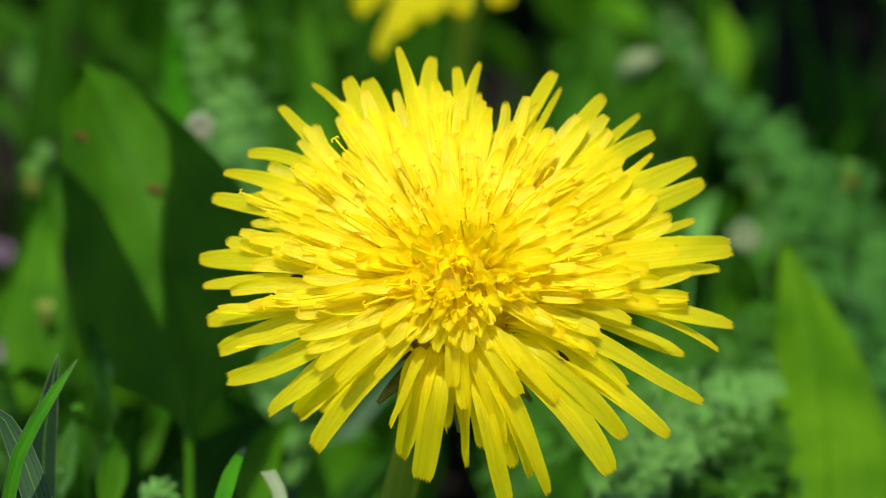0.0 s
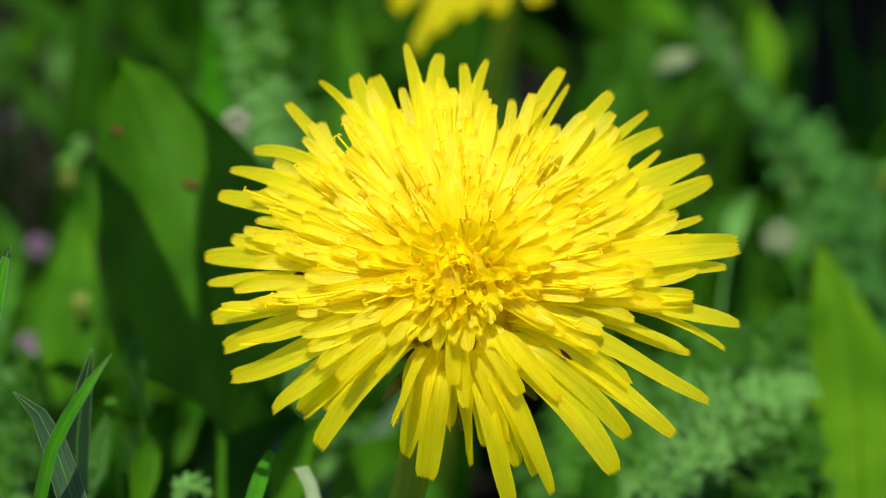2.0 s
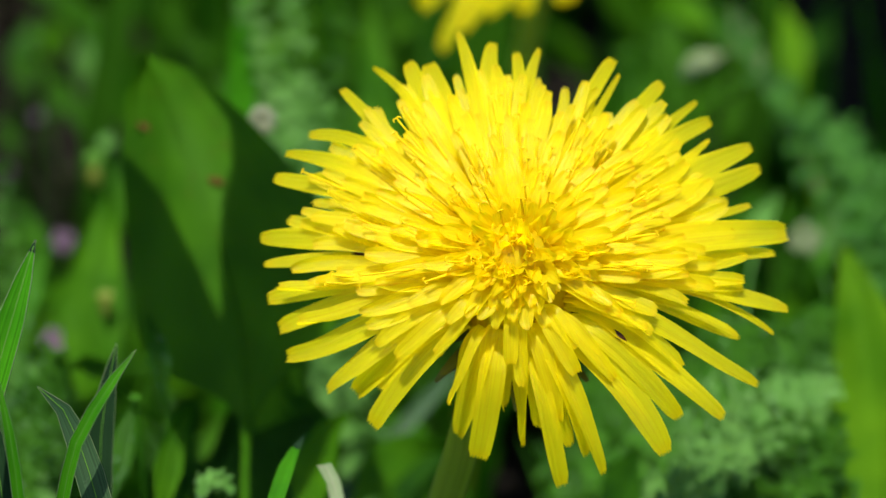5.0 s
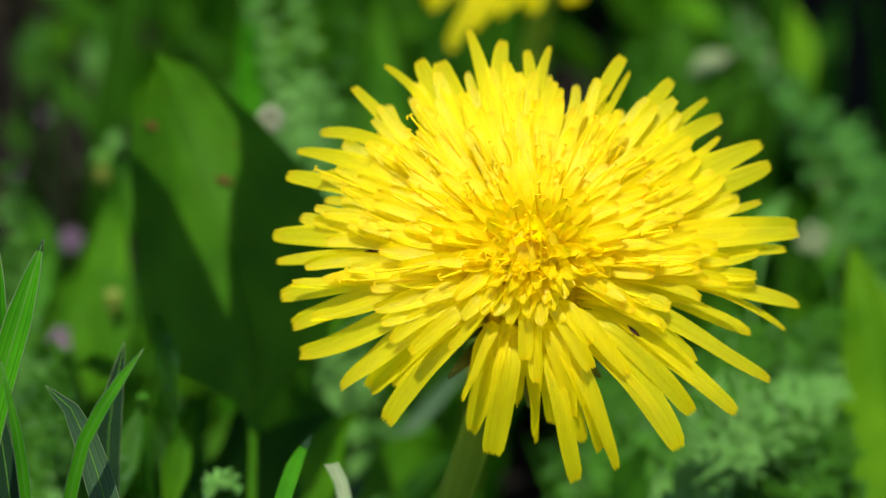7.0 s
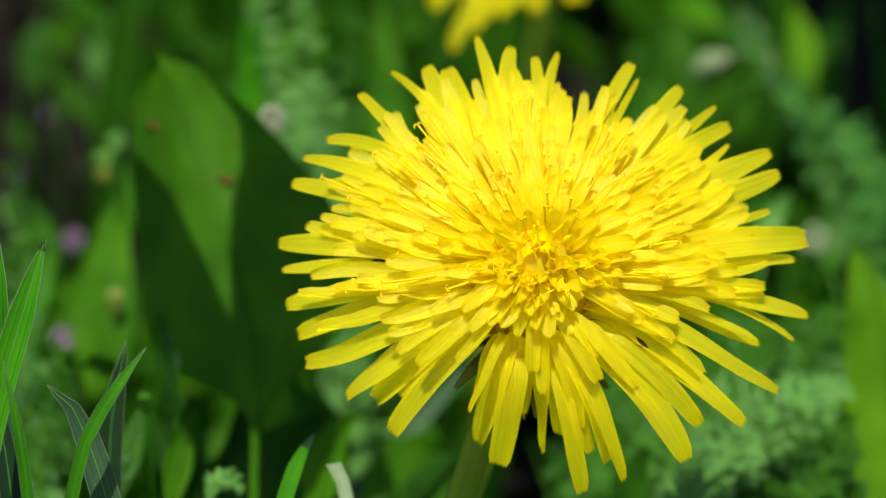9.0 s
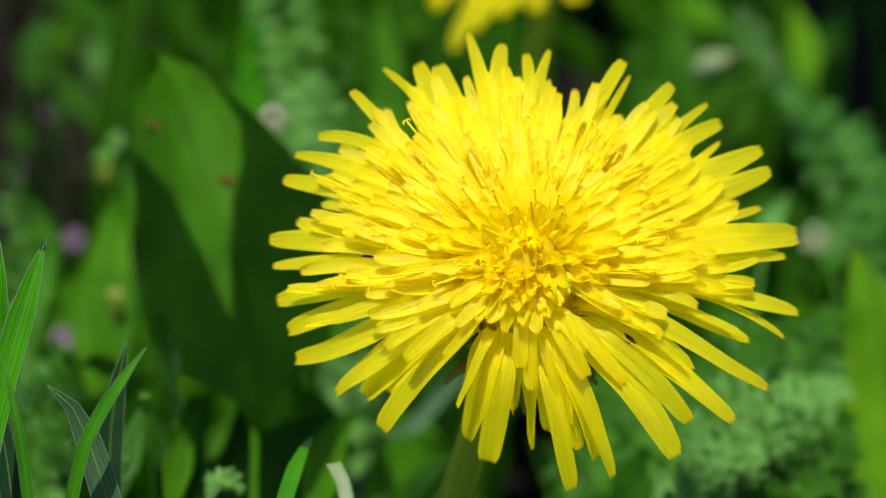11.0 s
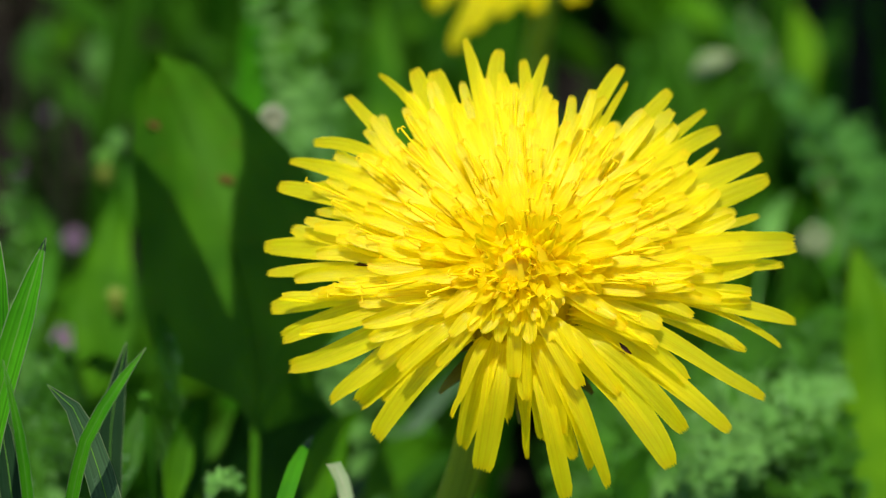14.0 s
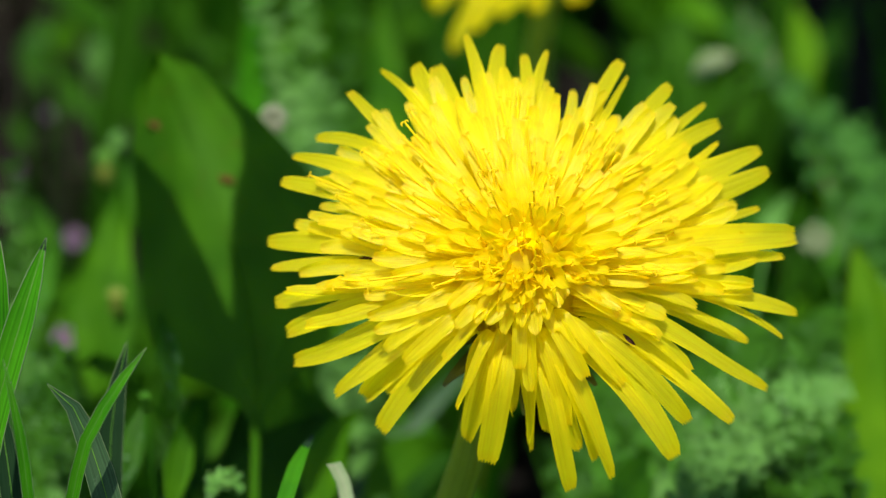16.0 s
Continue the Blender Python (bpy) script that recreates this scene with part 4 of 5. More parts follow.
broad_leaf([(190.0, 330.0, -3.0), (160.0, 325.0, 100.0), (83.1, 315.2, 140.0), (69.6, 308.5, 150.0), (55.9, 304.2, 152.0), (43.4, 302.7, 142.0)], 46, MAT_LEAF, "unseen tall leaf added to shade the herbs", 90, facing=(0, -0.3, 1.0), tip=0.5)

# plants further back and nearer fronds
broad_leaf([(-19.0, 50.0, -3.0), (-21.8, 70.0, 73.7), (-23.0, 76.0, 76.3), (-24.7, 80.0, 78.5), (-27.7, 82.0, 80.5)], 4.0, MAT_LEAF_PALE, "small fresh leaf behind the great leaf", 14, stalk=0.6)
broad_leaf([(-31.0, 36.0, -3.0), (-35.0, 52.0, 69.9), (-35.6, 58.0, 72.0), (-35.1, 62.0, 75.5), (-33.0, 64.0, 78.0)], 4.2, MAT_LEAF, "small green leaf behind the great leaf", 16, stalk=0.6)
broad_leaf([(-17.0, 42.0, -3.0), (-19.1, 60.0, 64.8), (-19.8, 66.0, 68.6), (-21.8, 70.0, 72.2), (-25.2, 72.0, 73.3)], 4.5, MAT_LEAF, "small green leaf behind the great leaf", 16, stalk=0.6)
broad_leaf([(27.0, 88.0, -3.0), (29.2, 110.0, 65.1), (30.2, 116.0, 68.4), (32.6, 120.0, 72.1), (36.7, 122.0, 74.3)], 4.0, MAT_LEAF, "soft green leaf among the herbs", 18, stalk=0.6)
broad_leaf([(39.0, 80.0, -3.0), (42.0, 104.0, 68.4), (42.0, 112.0, 70.5), (43.6, 116.0, 74.9), (46.5, 118.0, 78.8)], 4.0, MAT_FEATHER, "soft green leaf among the herbs", 18, stalk=0.6)
broad_leaf([(33.0, 78.0, -3.0), (32.1, 100.0, 75.3), (33.6, 106.0, 77.7), (36.3, 110.0, 79.6)], 3.0, MAT_FEATHER_PALE, "pale soft leaf among the herbs", 12, stalk=0.5)
broad_leaf([(-62.0, 112.0, -3.0), (-59.9, 130.0, 57.5), (-61.9, 136.0, 61.2), (-64.4, 140.0, 64.3)], 4.0, MAT_LEAF, "small green leaf in the grass", 16, stalk=0.6)
broad_leaf([(-54.0, 70.0, -3.0), (-56.6, 90.0, 72.9), (-56.1, 96.0, 75.9), (-54.0, 100.0, 77.7)], 3.6, MAT_FEATHER, "small green leaf in the grass", 14, stalk=0.6)
broad_leaf([(-42.0, 44.0, -3.0), (-43.8, 60.0, 82.6), (-45.9, 62.0, 82.8), (-48.1, 62.0, 82.1)], 2.6, MAT_LEAF_PALE, "small yellow-green leaf in the grass", 8, stalk=0.5)
broad_leaf([(-18.0, 20.0, -3.0), (-20.7, 40.0, 77.6), (-19.9, 46.0, 79.5), (-18.5, 50.0, 81.3), (-16.1, 53.0, 81.7)], 4.5, MAT_LEAF_PALE, "fresh green leaf beside the stalk", 18, stalk=0.7)
broad_leaf([(-12.0, 52.0, -3.0), (-16.8, 70.0, 58.3), (-12.9, 76.0, 60.8), (-8.9, 80.0, 60.7), (-6.2, 82.0, 58.7)], 5.0, MAT_LEAF_PALE, "fresh green leaf beside the stalk", 18, stalk=0.7)
broad_leaf([(14.0, 34.0, -3.0), (12.9, 50.0, 71.2), (13.9, 56.0, 71.8), (15.9, 60.0, 73.0)], 4.5, MAT_LEAF, "low green leaf in the herbs", 14, stalk=0.7)
feathery_leaf([(12.6, 4.0, -3.0), (15.6, 30.0, 84.0), (19.5, 36.0, 83.7), (23.4, 41.0, 84.0), (28.0, 45.0, 83.0)], 3.0, MAT_FEATHER_PALE, "pale feathery finely divided leaf", 120, 32, 1)
feathery_leaf([(22.9, 20.0, -3.0), (25.9, 46.0, 79.5), (30.0, 52.0, 80.8), (33.4, 56.0, 82.0), (37.5, 59.0, 81.0)], 3.2, MAT_FEATHER_PALE, "pale feathery finely divided leaf", 121, 32, 1)
feathery_leaf([(19.0, 40.0, -3.0), (22.0, 66.0, 76.1), (24.8, 70.0, 78.2), (28.1, 72.0, 80.1), (31.5, 74.0, 79.7)], 3.0, MAT_FEATHER, "feathery finely divided green leaf", 122, 32, 1)
feathery_leaf([(27.8, 14.0, -3.0), (30.8, 40.0, 77.6), (33.0, 44.0, 78.6), (35.0, 47.0, 80.3), (36.4, 50.0, 82.7)], 2.8, MAT_FEATHER, "feathery finely divided green leaf", 123, 32, 1)
small_flower((-26.1, 72.0, 107.9), (-25.1, 78.0, -3.0), 1.7, MAT_WHITE, "small white flower among the leaves", 4, petals=11)
small_flower((39.8, 112.0, 71.9), (39.1, 116.0, -3.0), 2.2, MAT_FADED, "small greenish white flower among the leaves", 5, petals=9)
small_flower((55.1, 124.0, 73.6), (57.0, 130.0, -3.0), 2.4, MAT_VEIN, "pale green flower bud among the herbs", 14, name="flower_bud", closed=True)
small_flower((-37.2, 30.0, 96.4), (-38.2, 35.0, -3.0), 1.2, MAT_FEATHER, "small pale green flower low in the grass", 6, petals=9, closed=True)
small_flower((-47.7, 110.0, 86.7), (-50.7, 116.0, -3.0), 1.4, MAT_FEATHER_PALE, "tiny pale green flower in the grass", 7)
small_flower((-50.1, 115.0, 79.9), (-53.1, 121.0, -3.0), 2.8, MAT_VEIN, "pale green flower bud in the grass", 8, name="flower_bud", closed=True)
small_flower((-46.7, 90.0, 74.5), (-49.7, 96.0, -3.0), 2.0, MAT_BUD, "yellow-green flower bud in the grass", 9, name="flower_bud", closed=True)
small_flower((-61.9, 170.0, 41.1), (-63.9, 175.0, -3.0), 1.7, MAT_PINK, "pale pink wild flower blurred in the grass", 2)
broad_leaf([(-21.0, 50.0, -3.0), (-25.9, 74.0, 57.4), (-25.7, 82.0, 61.9), (-25.6, 88.0, 69.4), (-26.6, 92.0, 78.8)], 6.5, MAT_LEAF_PALE, "mid green leaf behind the stalk", 38, stalk=0.9)
broad_leaf([(-34.0, 170.0, -3.0), (-56.5, 190.0, 42.8), (-60.2, 198.0, 45.6), (-65.8, 204.0, 50.5), (-71.7, 208.0, 55.5)], 5.0, MAT_LEAF, "green leaf leaning over bare soil", 60, stalk=1.0)
feathery_leaf([(72.0, 95.0, -3.0), (57.6, 128.0, 57.8), (51.3, 140.0, 64.6), (45.4, 150.0, 68.1), (39.6, 157.0, 73.6), (34.8, 162.0, 79.2)], 7.5, MAT_FEATHER_BLUE, "long feathery blue-green leaf arching over", 31, 60)
broad_leaf([(74.0, 97.0, -3.0), (58.0, 130.0, 55.9), (51.6, 142.0, 62.8), (45.7, 152.0, 66.2), (39.9, 159.0, 71.7), (35.9, 164.0, 77.0)], 3.6, MAT_FEATHER_BLUE, "long blue-green leaf arching over", 90, facing=(-0.3, -0.6, 0.8))
broad_leaf([(74.0, 97.0, -3.0), (58.2, 131.0, 55.3), (51.8, 143.0, 62.2), (45.8, 153.0, 65.7), (39.2, 160.0, 72.6), (36.5, 162.0, 77.4), (35.0, 162.0, 80.3), (34.3, 161.0, 82.1)], 3.8, MAT_FADED, "withered pale leaf tip", 11, stalk=0.3, name="withered_leaf", tip=0.5)
feathery_leaf([(80.0, 100.0, -3.0), (60.5, 125.0, 52.5), (56.2, 135.0, 61.1), (51.9, 145.0, 65.6), (49.3, 150.0, 68.4)], 7, MAT_FEATHER_BLUE, "feathery blue-green leaf among the herbs", 32, 50)
broad_leaf([(58.0, 128.0, -3.0), (45.0, 150.0, 62.8), (40.1, 160.0, 69.3), (36.0, 168.0, 72.5), (32.1, 166.0, 72.7), (27.5, 160.0, 72.0)], 3.4, MAT_FADED, "withered pale leaf bent over", 10, stalk=0.2, name="withered_leaf", tip=0.5)
broad_leaf([(62.0, 215.0, -3.0), (51.4, 226.0, 44.0), (50.8, 230.0, 47.3), (49.4, 234.0, 50.1), (48.6, 238.0, 52.9)], 5.5, MAT_LEAF_SUN, "fresh green leaf at the back", 22)
broad_leaf([(45.0, 205.0, -3.0), (33.4, 198.0, 63.8), (30.9, 200.0, 65.0), (28.2, 199.0, 65.9), (25.4, 196.0, 65.9)], 5.0, MAT_LEAF_PALE, "broad green leaf at the back", 14, stalk=0.6)
broad_leaf([(-14.0, 170.0, -3.0), (-15.4, 190.0, 46.6), (-16.3, 200.0, 55.3), (-17.1, 208.0, 63.2)], 7.0, MAT_LEAF_PALE, "broad green leaf reaching up at the back", 40)
grass_blade([(-31.0, 115.0, -3.0), (-30.5, 126.0, 72.3), (-31.3, 130.0, 81.0), (-31.7, 132.0, 89.0), (-31.1, 134.0, 97.7)], 2.2, MAT_GRASS, "tall bright green grass blade at the back", vein=MAT_COVER, margins=False)
feathery_leaf([(12.2, 14.0, -3.0), (15.2, 40.0, 78.9), (19.8, 46.0, 79.5), (25.1, 52.0, 80.8), (30.6, 58.0, 80.8), (37.5, 64.0, 79.9)], 4.5, MAT_FEATHER_PALE, "pale feathery finely divided leaf", 80, 34, 1)
feathery_leaf([(19.4, 14.0, -3.0), (22.4, 40.0, 77.6), (26.5, 46.0, 78.8), (31.1, 50.0, 79.9), (35.9, 54.0, 78.9)], 4.0, MAT_FEATHER, "feathery finely divided green leaf", 81, 34, 1)
feathery_leaf([(15.5, 10.0, -3.0), (18.5, 36.0, 80.2), (20.5, 40.0, 80.4), (23.1, 43.0, 81.4), (27.0, 46.0, 80.9)], 3.4, MAT_FEATHER_PALE, "pale feathery finely divided leaf", 83, 34, 1)
feathery_leaf([(25.5, 34.0, -3.0), (28.5, 60.0, 75.2), (32.2, 66.0, 76.8), (34.4, 70.0, 79.7), (37.2, 74.0, 81.9)], 4.0, MAT_FEATHER, "feathery finely divided green leaf", 84, 34, 1)
feathery_leaf([(22.9, 18.0, -3.0), (25.9, 44.0, 75.0), (30.5, 48.0, 75.4), (35.0, 50.0, 74.8), (38.8, 50.0, 73.4)], 3.6, MAT_FEATHER, "feathery finely divided green leaf", 85, 34, 1)
feathery_leaf([(18.4, 32.0, -3.0), (21.4, 58.0, 76.5), (24.8, 62.0, 78.5), (27.5, 66.0, 80.5), (28.8, 68.0, 83.8)], 3.6, MAT_FEATHER, "feathery finely divided green leaf", 87, 34, 1)
feathery_leaf([(-53.5, 18.0, -3.0), (-50.5, 40.0, 79.0), (-50.4, 46.0, 82.3), (-49.4, 50.0, 86.3), (-48.5, 54.0, 88.9)], 3.0, MAT_FEATHER, "feathery finely divided green leaf", 95, 34, 1)
feathery_leaf([(-63.9, 78.0, -3.0), (-60.9, 100.0, 67.3), (-60.0, 106.0, 71.3), (-60.8, 110.0, 76.4), (-61.8, 112.0, 81.7)], 4.5, MAT_FEATHER, "feathery finely divided green leaf", 96, 26)
feathery_leaf([(-28.4, 106.0, -3.0), (-25.4, 128.0, 73.8), (-26.2, 134.0, 79.1), (-27.0, 138.0, 85.5), (-26.3, 142.0, 91.8)], 5.0, MAT_FEATHER_PALE, "pale feathery finely divided leaf", 98, 26)
feathery_leaf([(-24.8, 108.0, -3.0), (-21.8, 130.0, 70.3), (-21.1, 136.0, 75.6), (-20.4, 140.0, 82.9), (-18.1, 144.0, 89.3)], 5.0, MAT_FEATHER, "feathery finely divided green leaf", 99, 26)


broad_leaf([(-87.2, 300.0, -3.0), (-85.2, 300.0, 11.2), (-82.2, 304.0, 18.6)], 5, MAT_FEATHER, "small herb leaf on the bare soil", 14, stalk=0.8, name="herb_leaf", group="herb leaves")
broad_leaf([(-82.1, 310.0, -3.0), (-80.1, 310.0, 10.3), (-77.1, 314.0, 17.1)], 6, MAT_LEAF_PALE, "small herb leaf on the bare soil", 14, stalk=0.8, name="herb_leaf", group="herb leaves")
broad_leaf([(-74.6, 300.0, -3.0), (-72.6, 300.0, 10.4), (-69.6, 304.0, 17.4)], 5, MAT_FEATHER_PALE, "small herb leaf on the bare soil", 14, stalk=0.8, name="herb_leaf", group="herb leaves")

broad_leaf([(-78.0, 258.0, -3.0), (-79.0, 262.0, 25.7), (-81.7, 267.0, 26.9)], 3, MAT_COVER, "small herb leaf on the bare soil", 12, stalk=0.6, name="herb_leaf", group="herb leaves")
broad_leaf([(-71.2, 246.0, -3.0), (-72.2, 250.0, 26.4), (-70.9, 255.0, 27.5)], 3, MAT_COVER, "small herb leaf on the bare soil", 12, stalk=0.6, name="herb_leaf", group="herb leaves")
broad_leaf([(-80.4, 251.0, -3.0), (-81.4, 255.0, 16.9), (-84.1, 260.0, 18.0)], 3, MAT_COVER, "small herb leaf on the bare soil", 12, stalk=0.6, name="herb_leaf", group="herb leaves")
small_flower((-76.0, 252.0, 22.2), (-75.0, 256.0, -3.0), 1.0, MAT_PINK, "small mauve wild flower on the bare soil", 84)
small_flower((-80.9, 245.0, 15.3), (-79.9, 249.0, -3.0), 1.0, MAT_PINK, "small mauve wild flower on the bare soil", 30)

# open soil, and cleared gaps whose dark soil stands for shade
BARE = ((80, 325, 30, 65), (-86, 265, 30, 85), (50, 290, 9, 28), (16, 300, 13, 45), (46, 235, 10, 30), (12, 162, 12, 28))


def bare(x, y):
    """Patches of open soil between the plants; its dark colour holds their shade."""
    return any(((x - a) / c) ** 2 + ((y - b) / d) ** 2 < 1 for a, b, c, d in BARE)


def herb_leaf(x, y, h, w, lean, material, seed):
    """A small ovate leaf on a thin stalk."""
    rng = random.Random(seed)
    g = rng.uniform(0, 6.283)
    d = Vector((math.cos(g), math.sin(g) * 0.6 + 0.25, 0)) * h * lean
    tip = Vector((x, y, h)) + d
    mid = Vector((x, y, h * 0.62)) + d * 0.35
    face = Vector((rng.uniform(-0.5, 0.5), -rng.uniform(0.2, 0.9), rng.uniform(0.3, 1.0)))
    return broad_leaf([(x, y, -3), mid, tip], w, material, "small green herb leaf on a thin stalk", h * rng.uniform(0.45, 0.7), face, 0.35, 0.6, "herb_leaf", "leaf", "herb leaves", 0.0, 0.3, 0.9)


herbs = random.Random(21)
planted = 0
while planted < 120:
    hx, hy = herbs.uniform(-95, 85), herbs.uniform(100, 330)
    if bare(hx, hy) or (hx < -55 and hy > 130) or (-28 < hx < 12 and hy < 150) or (-5 < hx < 24 and hy > 220) or (hx > 38 and hy > 170):
        continue
    planted += 1
    herb_leaf(hx, hy, herbs.uniform(16, 34 if hy < 150 else 55), herbs.uniform(5, 11), herbs.uniform(0.2, 0.8), (MAT_LEAF, MAT_LEAF_PALE, MAT_COVER, MAT_LEAF_MID, MAT_FEATHER)[planted % 5], planted)


# ---------------------------------------------------------------- low growth that nobody could count
def carpet(name, count, region, heights, widths, material, label, seed, lean=0.5, clear=None):
    """Thin bent blades rooted in the soil over a stretch of ground, in one mesh."""
    rng = np.random.default_rng(seed)
    x0, x1, y0, y1 = region
    verts, faces, uvs = [], [], []
    for _ in range(count):
        x, y = rng.uniform(x0, x1), rng.uniform(y0, y1)
        if clear and clear(x, y):
            continue
        h = rng.uniform(*heights)
        w = rng.uniform(*widths)
        g = rng.uniform(0, 6.283)
        d = Vector((math.cos(g), math.sin(g), 0))
        s = Vector((-d.y, d.x, 0))
        reach = h * rng.uniform(0.1, lean)
        k = len(verts)
        for i in range(5):
            t = i / 4
            c = Vector((x, y, -5)) + d * reach * t * t + Vector((0, 0, (h + 5) * (t - 0.18 * t * t * lean)))
            ww = w * (0.6 + 0.7 * t if t < 0.5 else 0.95 * (1.06 - t) / 0.53) / 2
            verts += [c - s * ww + d * ww * 0.4, c, c + s * ww + d * ww * 0.4]
            uvs += [(0, t), (0.5, t), (1, t)]
        for i in range(4):
            a = k + i * 3
            faces += [(a, a + 1, a + 4, a + 3), (a + 1, a + 2, a + 5, a + 4)]
    return tagged(part(name, (verts, faces, uvs), material), label, "grass", kind="stuff")


carpet("meadow_grass", 13000, (-900, 900, -800, 1400), (15, 50), (2.0, 5.0), MAT_COVER, "open green meadow grass all round", 6, clear=lambda x, y: abs(x) < 220 and 110 < y < 600)
carpet("meadow_grass", 12000, (-3000, 3000, -3000, 3500), (40, 110), (3, 8), MAT_COVER, "tall green meadow grass further out", 9, clear=lambda x, y: abs(x) < 700 and -650 < y < 1300)
carpet("meadow_grass", 3200, (-220, 220, 110, 600), (20, 60), (1.5, 3.5), MAT_COVER, "short green meadow grass on shade-darkened soil", 3, clear=bare)
carpet("dry_litter", 190, (-130, -58, 190, 370), (3, 16), (3, 8), MAT_LITTER, "dead brown leaf litter on shade-darkened soil", 12, 2.0)
carpet("herb_leaves", 1300, (-220, 220, 110, 600), (12, 45), (6, 14), MAT_COVER, "low broad green herb leaves on shade-darkened soil", 4, 1.3, bare)
carpet("fresh_herb_leaves", 420, (-220, 220, 160, 600), (15, 50), (7, 15), MAT_LEAF, "lighter green herb leaves on shade-darkened soil", 8, 1.4, bare)


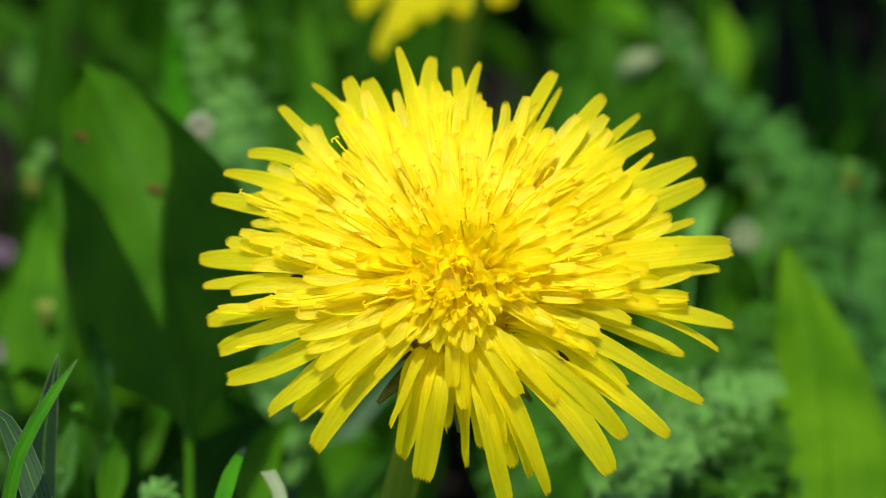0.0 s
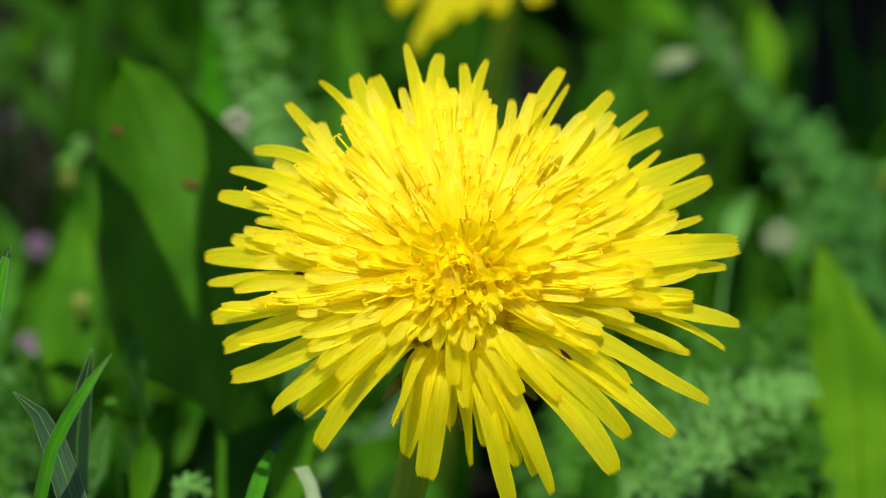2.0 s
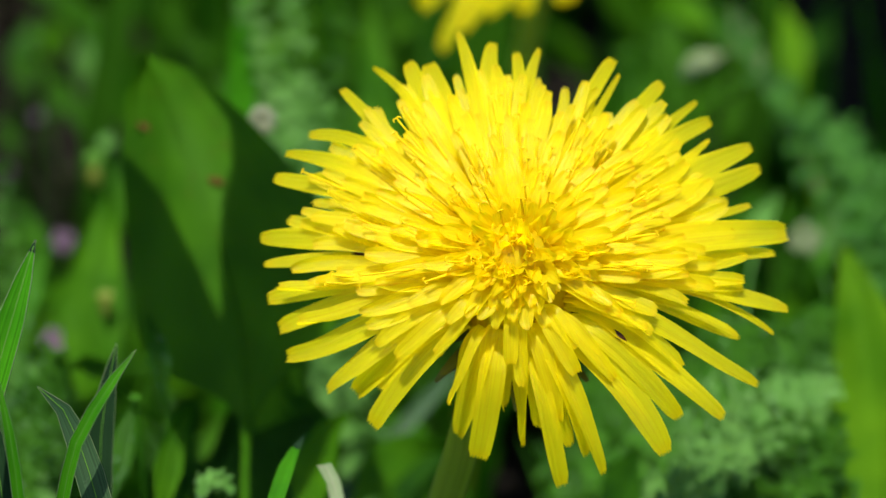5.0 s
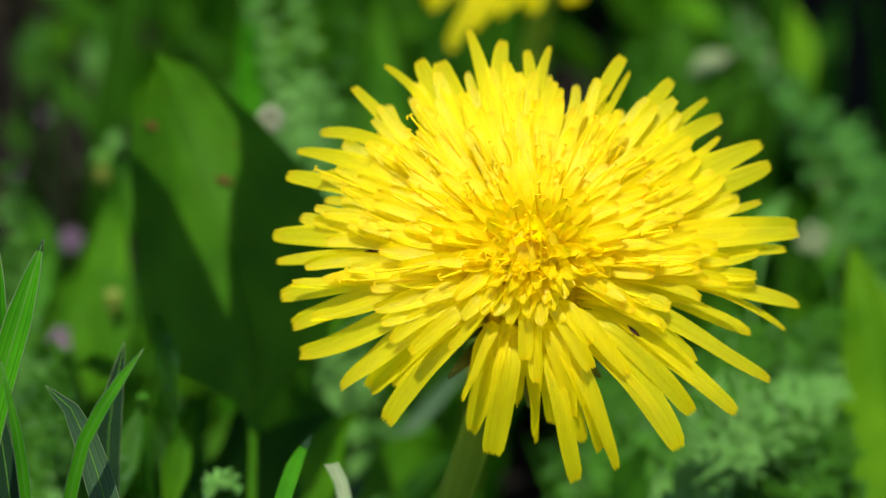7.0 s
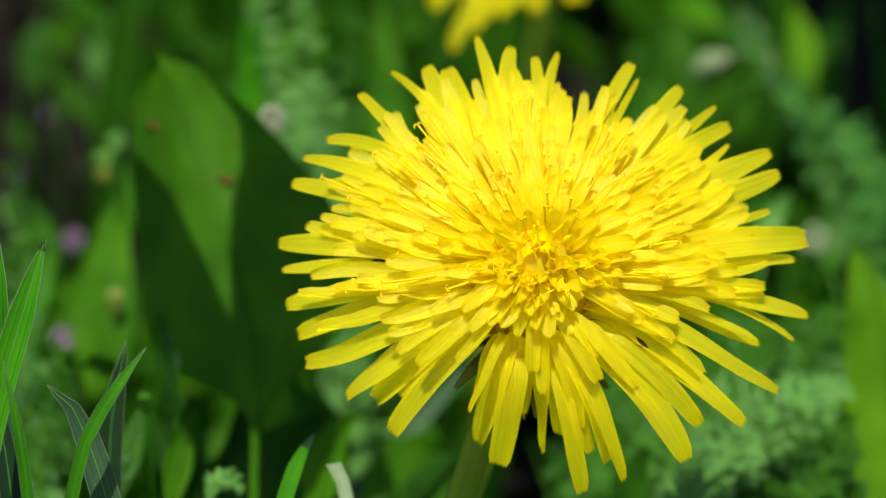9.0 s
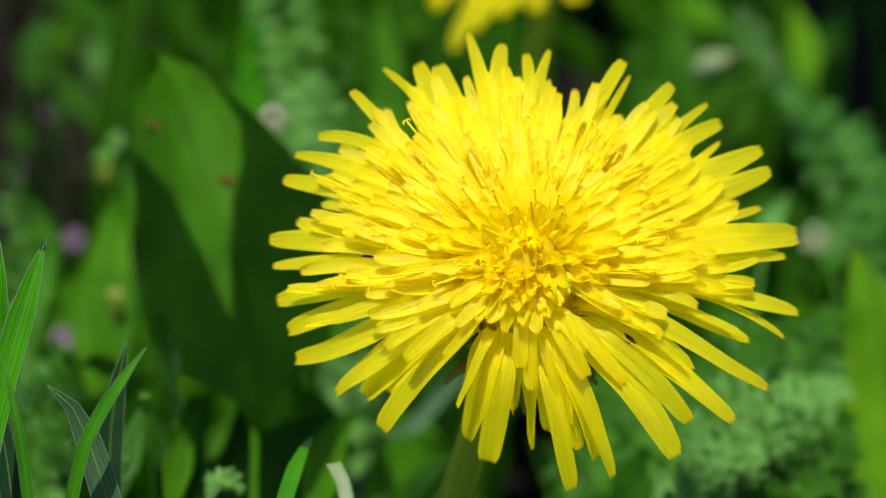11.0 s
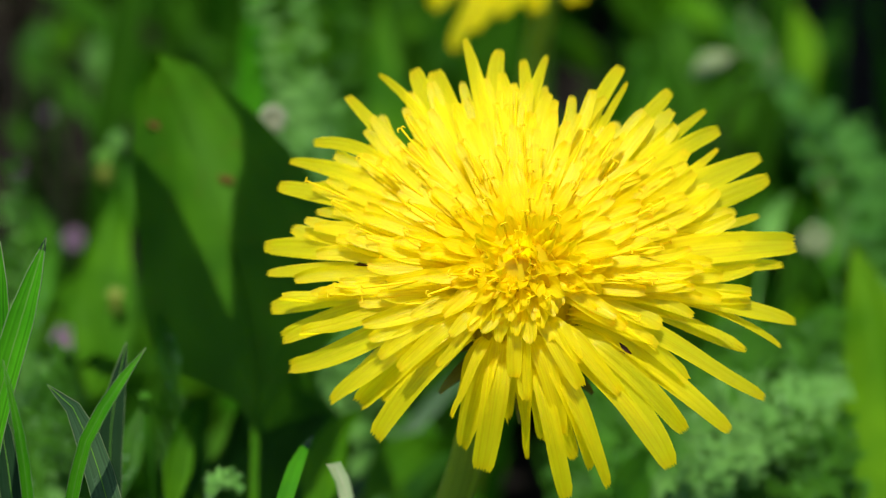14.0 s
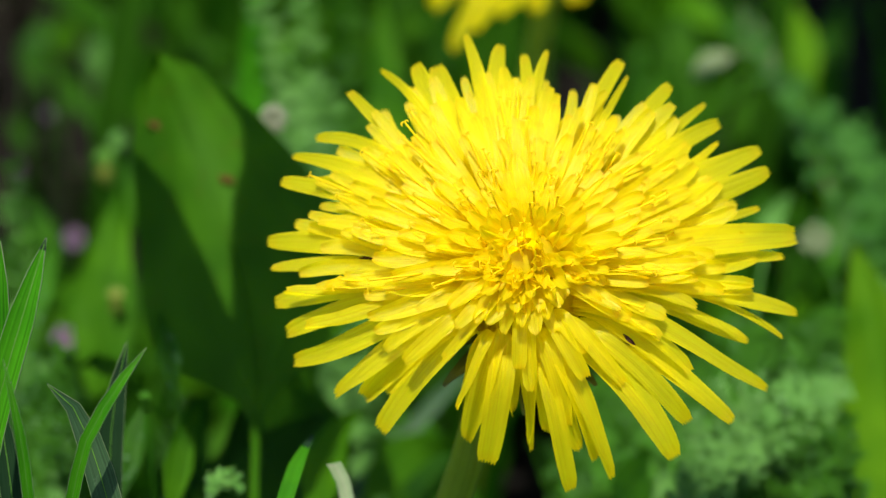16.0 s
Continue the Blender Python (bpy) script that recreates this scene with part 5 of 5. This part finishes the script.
# ---------------------------------------------------------------- motion of the flower in the wind
def motions():
    foot = flower.location.copy()

    def sway(rx, ry, rz):
        """The whole plant leans from its foot by these degrees."""
        return pose(foot.x, foot.y, foot.z, rx, ry, rz)

    rows = [
        (0.00, sway(1.63, -0.26, -1.84)),
        (0.10, sway(0.09, 0.20, -0.03)),
        (0.20, sway(-0.17, -0.71, -1.81)),
        (0.30, sway(0.93, -0.13, -0.75)),
        (0.40, sway(-0.46, 0.24, 0.09)),
        (0.50, sway(-1.18, 0.19, -0.34)),
        (0.60, sway(0.72, 0.20, -0.09)),
        (0.70, sway(-0.21, -0.34, -1.06)),
        (0.80, sway(-0.31, -0.39, -1.16)),
        (0.90, sway(0.41, -0.25, -0.94)),
        (1.00, sway(-0.07, -0.67, -2.15)),
        (1.10, sway(0.40, -0.10, -0.64)),
        (1.20, sway(0.42, -0.13, -0.71)),
        (1.30, sway(0.69, -0.06, -0.60)),
        (1.40, sway(0.59, -0.16, -0.78)),
        (1.50, sway(1.63, -0.81, -2.86)),
        (1.60, sway(4.55, -1.19, -3.16)),
        (1.70, sway(1.93, -0.38, -1.34)),
        (1.80, sway(0.05, 0.14, -0.14)),
        (1.90, sway(2.13, -0.65, -1.90)),
        (2.00, sway(1.85, -1.54, -3.16)),
        (2.10, sway(-0.40, -0.00, -0.38)),
        (2.20, sway(-0.20, -1.06, -2.49)),
        (2.30, sway(1.46, -1.41, -3.32)),
        (2.40, sway(0.16, -0.35, -1.12)),
        (2.50, sway(-0.88, -0.12, -0.88)),
        (2.60, sway(0.93, -0.91, -2.28)),
        (2.70, sway(0.64, -0.73, -1.91)),
        (2.80, sway(-0.53, 0.12, -0.14)),
        (2.90, sway(0.37, -0.25, -0.95)),
        (3.00, sway(0.32, -0.95, -2.72)),
        (3.10, sway(-0.10, -0.36, -1.11)),
        (3.20, sway(0.16, -0.01, -0.46)),
        (3.30, sway(0.42, -0.60, -1.64)),
        (3.40, sway(0.12, -0.31, -1.04)),
        (3.50, sway(-0.00, 0.11, -0.54)),
        (3.60, sway(0.51, -0.19, -0.83)),
        (3.70, sway(0.52, -0.25, -0.95)),
        (3.80, sway(0.03, -0.13, -0.68)),
        (3.90, sway(0.54, -0.52, -1.48)),
        (4.00, sway(1.09, -0.93, -2.77)),
        (4.10, sway(0.12, -0.20, -0.81)),
        (4.20, sway(-0.24, 0.20, -0.34)),
        (4.43, sway(-0.10, 0.06, -0.53)),
        (4.67, sway(0.19, 0.01, -0.57)),
        (4.90, sway(0.23, -0.24, -1.03)),
        (5.13, sway(0.12, -0.24, -1.00)),
        (5.37, sway(0.43, -0.13, -0.71)),
        (5.60, sway(0.46, -0.31, -1.08)),
        (5.83, sway(0.28, -0.32, -1.10)),
        (6.07, sway(0.41, -0.21, -0.84)),
        (6.30, sway(0.41, -0.23, -0.89)),
        (6.40, sway(0.72, -0.31, -1.09)),
        (6.50, sway(0.38, -0.40, -1.16)),
        (6.60, sway(0.42, -0.07, -0.59)),
        (6.70, sway(0.18, -0.06, -0.56)),
        (6.80, sway(0.05, -0.77, -1.94)),
        (6.90, sway(0.17, -0.57, -1.55)),
        (7.00, sway(-0.01, 0.06, 0.06)),
        (7.10, sway(0.05, -0.45, -1.30)),
        (7.20, sway(0.49, -0.51, -1.47)),
        (7.30, sway(0.30, -0.15, -0.74)),
        (7.40, sway(0.36, -0.42, -1.27)),
        (7.50, sway(0.81, -0.48, -1.14)),
        (7.60, sway(0.49, -0.28, -1.00)),
        (7.70, sway(0.79, -0.20, -0.89)),
        (7.80, sway(1.73, -0.04, -0.64)),
        (7.90, sway(0.79, -0.71, -1.88)),
        (8.00, sway(0.40, -0.33, -0.41)),
        (8.10, sway(1.33, 0.02, -0.50)),
        (8.20, sway(0.86, -0.82, -2.12)),
        (8.30, sway(0.86, -0.51, -1.49)),
        (8.40, sway(0.24, 0.07, -0.30)),
        (8.50, sway(0.21, -0.52, -1.26)),
        (8.60, sway(0.31, -0.47, -1.36)),
        (8.70, sway(0.49, 0.27, 0.08)),
        (8.80, sway(1.10, -0.02, -0.55)),
        (8.90, sway(1.34, -0.41, -1.35)),
        (9.00, sway(0.88, 0.27, 0.13)),
        (9.10, sway(0.63, -0.12, -0.70)),
        (9.20, sway(1.52, -0.35, -1.24)),
        (9.43, sway(1.20, -0.37, -1.26)),
        (9.67, sway(0.81, -0.35, -1.20)),
        (9.90, sway(0.80, -0.20, -0.87)),
        (10.13, sway(0.71, -0.34, -1.16)),
        (10.37, sway(0.37, -0.37, -1.21)),
        (10.60, sway(0.49, -0.17, -0.77)),
        (10.83, sway(0.60, -0.23, -0.91)),
        (11.07, sway(0.49, -0.25, -0.96)),
        (11.30, sway(0.59, -0.16, -0.78)),
        (11.40, sway(0.53, -0.19, -0.84)),
        (11.50, sway(0.58, -0.36, -1.12)),
        (11.60, sway(0.41, -0.26, -0.97)),
        (11.70, sway(0.04, -0.11, -0.63)),
        (11.80, sway(0.60, -0.37, -1.19)),
        (11.90, sway(0.47, -0.40, -1.26)),
        (12.00, sway(0.54, -0.02, -0.29)),
        (12.10, sway(0.48, -0.38, -1.20)),
        (12.20, sway(0.48, -0.38, -1.20)),
        (12.30, sway(0.60, -0.22, -0.91)),
        (12.40, sway(0.35, -0.45, -1.33)),
        (12.50, sway(0.44, -0.30, -0.74)),
        (12.60, sway(0.35, -0.30, -1.04)),
        (12.70, sway(0.17, -0.19, -0.81)),
        (12.80, sway(0.54, -0.03, -0.52)),
        (12.90, sway(0.42, -0.00, -0.46)),
        (13.00, sway(0.41, -0.18, -0.75)),
        (13.10, sway(0.54, -0.14, -0.75)),
        (13.20, sway(0.42, -0.09, -0.64)),
        (13.30, sway(0.60, -0.05, -0.58)),
        (13.40, sway(0.54, -0.03, -0.52)),
        (13.50, sway(-0.09, -0.11, -0.29)),
        (13.60, sway(0.17, -0.38, -1.18)),
        (13.70, sway(0.36, -0.51, -1.46)),
        (13.80, sway(-0.08, 0.02, -0.37)),
        (13.90, sway(-0.27, -0.26, -0.91)),
        (14.00, sway(1.28, -0.49, -1.67)),
        (14.10, sway(0.49, -0.45, -1.34)),
        (14.20, sway(-0.27, 0.34, 0.27)),
        (14.30, sway(1.62, 0.20, -0.17)),
        (14.40, sway(2.08, -0.45, -1.49)),
        (14.50, sway(1.24, 0.36, 0.09)),
        (14.60, sway(0.30, -0.08, -0.60)),
        (14.70, sway(0.80, -0.72, -1.91)),
        (14.80, sway(0.91, -0.19, -0.87)),
        (14.90, sway(0.49, 0.28, 0.09)),
        (15.00, sway(0.39, -0.09, -0.43)),
        (15.10, sway(1.27, -0.37, -1.26)),
        (15.20, sway(0.01, -0.43, -1.26)),
        (15.30, sway(0.29, -0.06, -0.55)),
        (15.40, sway(1.16, -0.70, -1.89)),
        (15.50, sway(0.45, -0.45, -0.79)),
        (15.60, sway(0.52, -0.11, -0.68)),
        (15.70, sway(0.25, -0.64, -1.69)),
        (15.80, sway(-0.13, -0.40, -1.19)),
        (15.90, sway(0.15, -0.02, -0.48)),
        (16.00, sway(0.73, -0.30, -0.61)),
    ]
    walk(flower, rows)



motions()
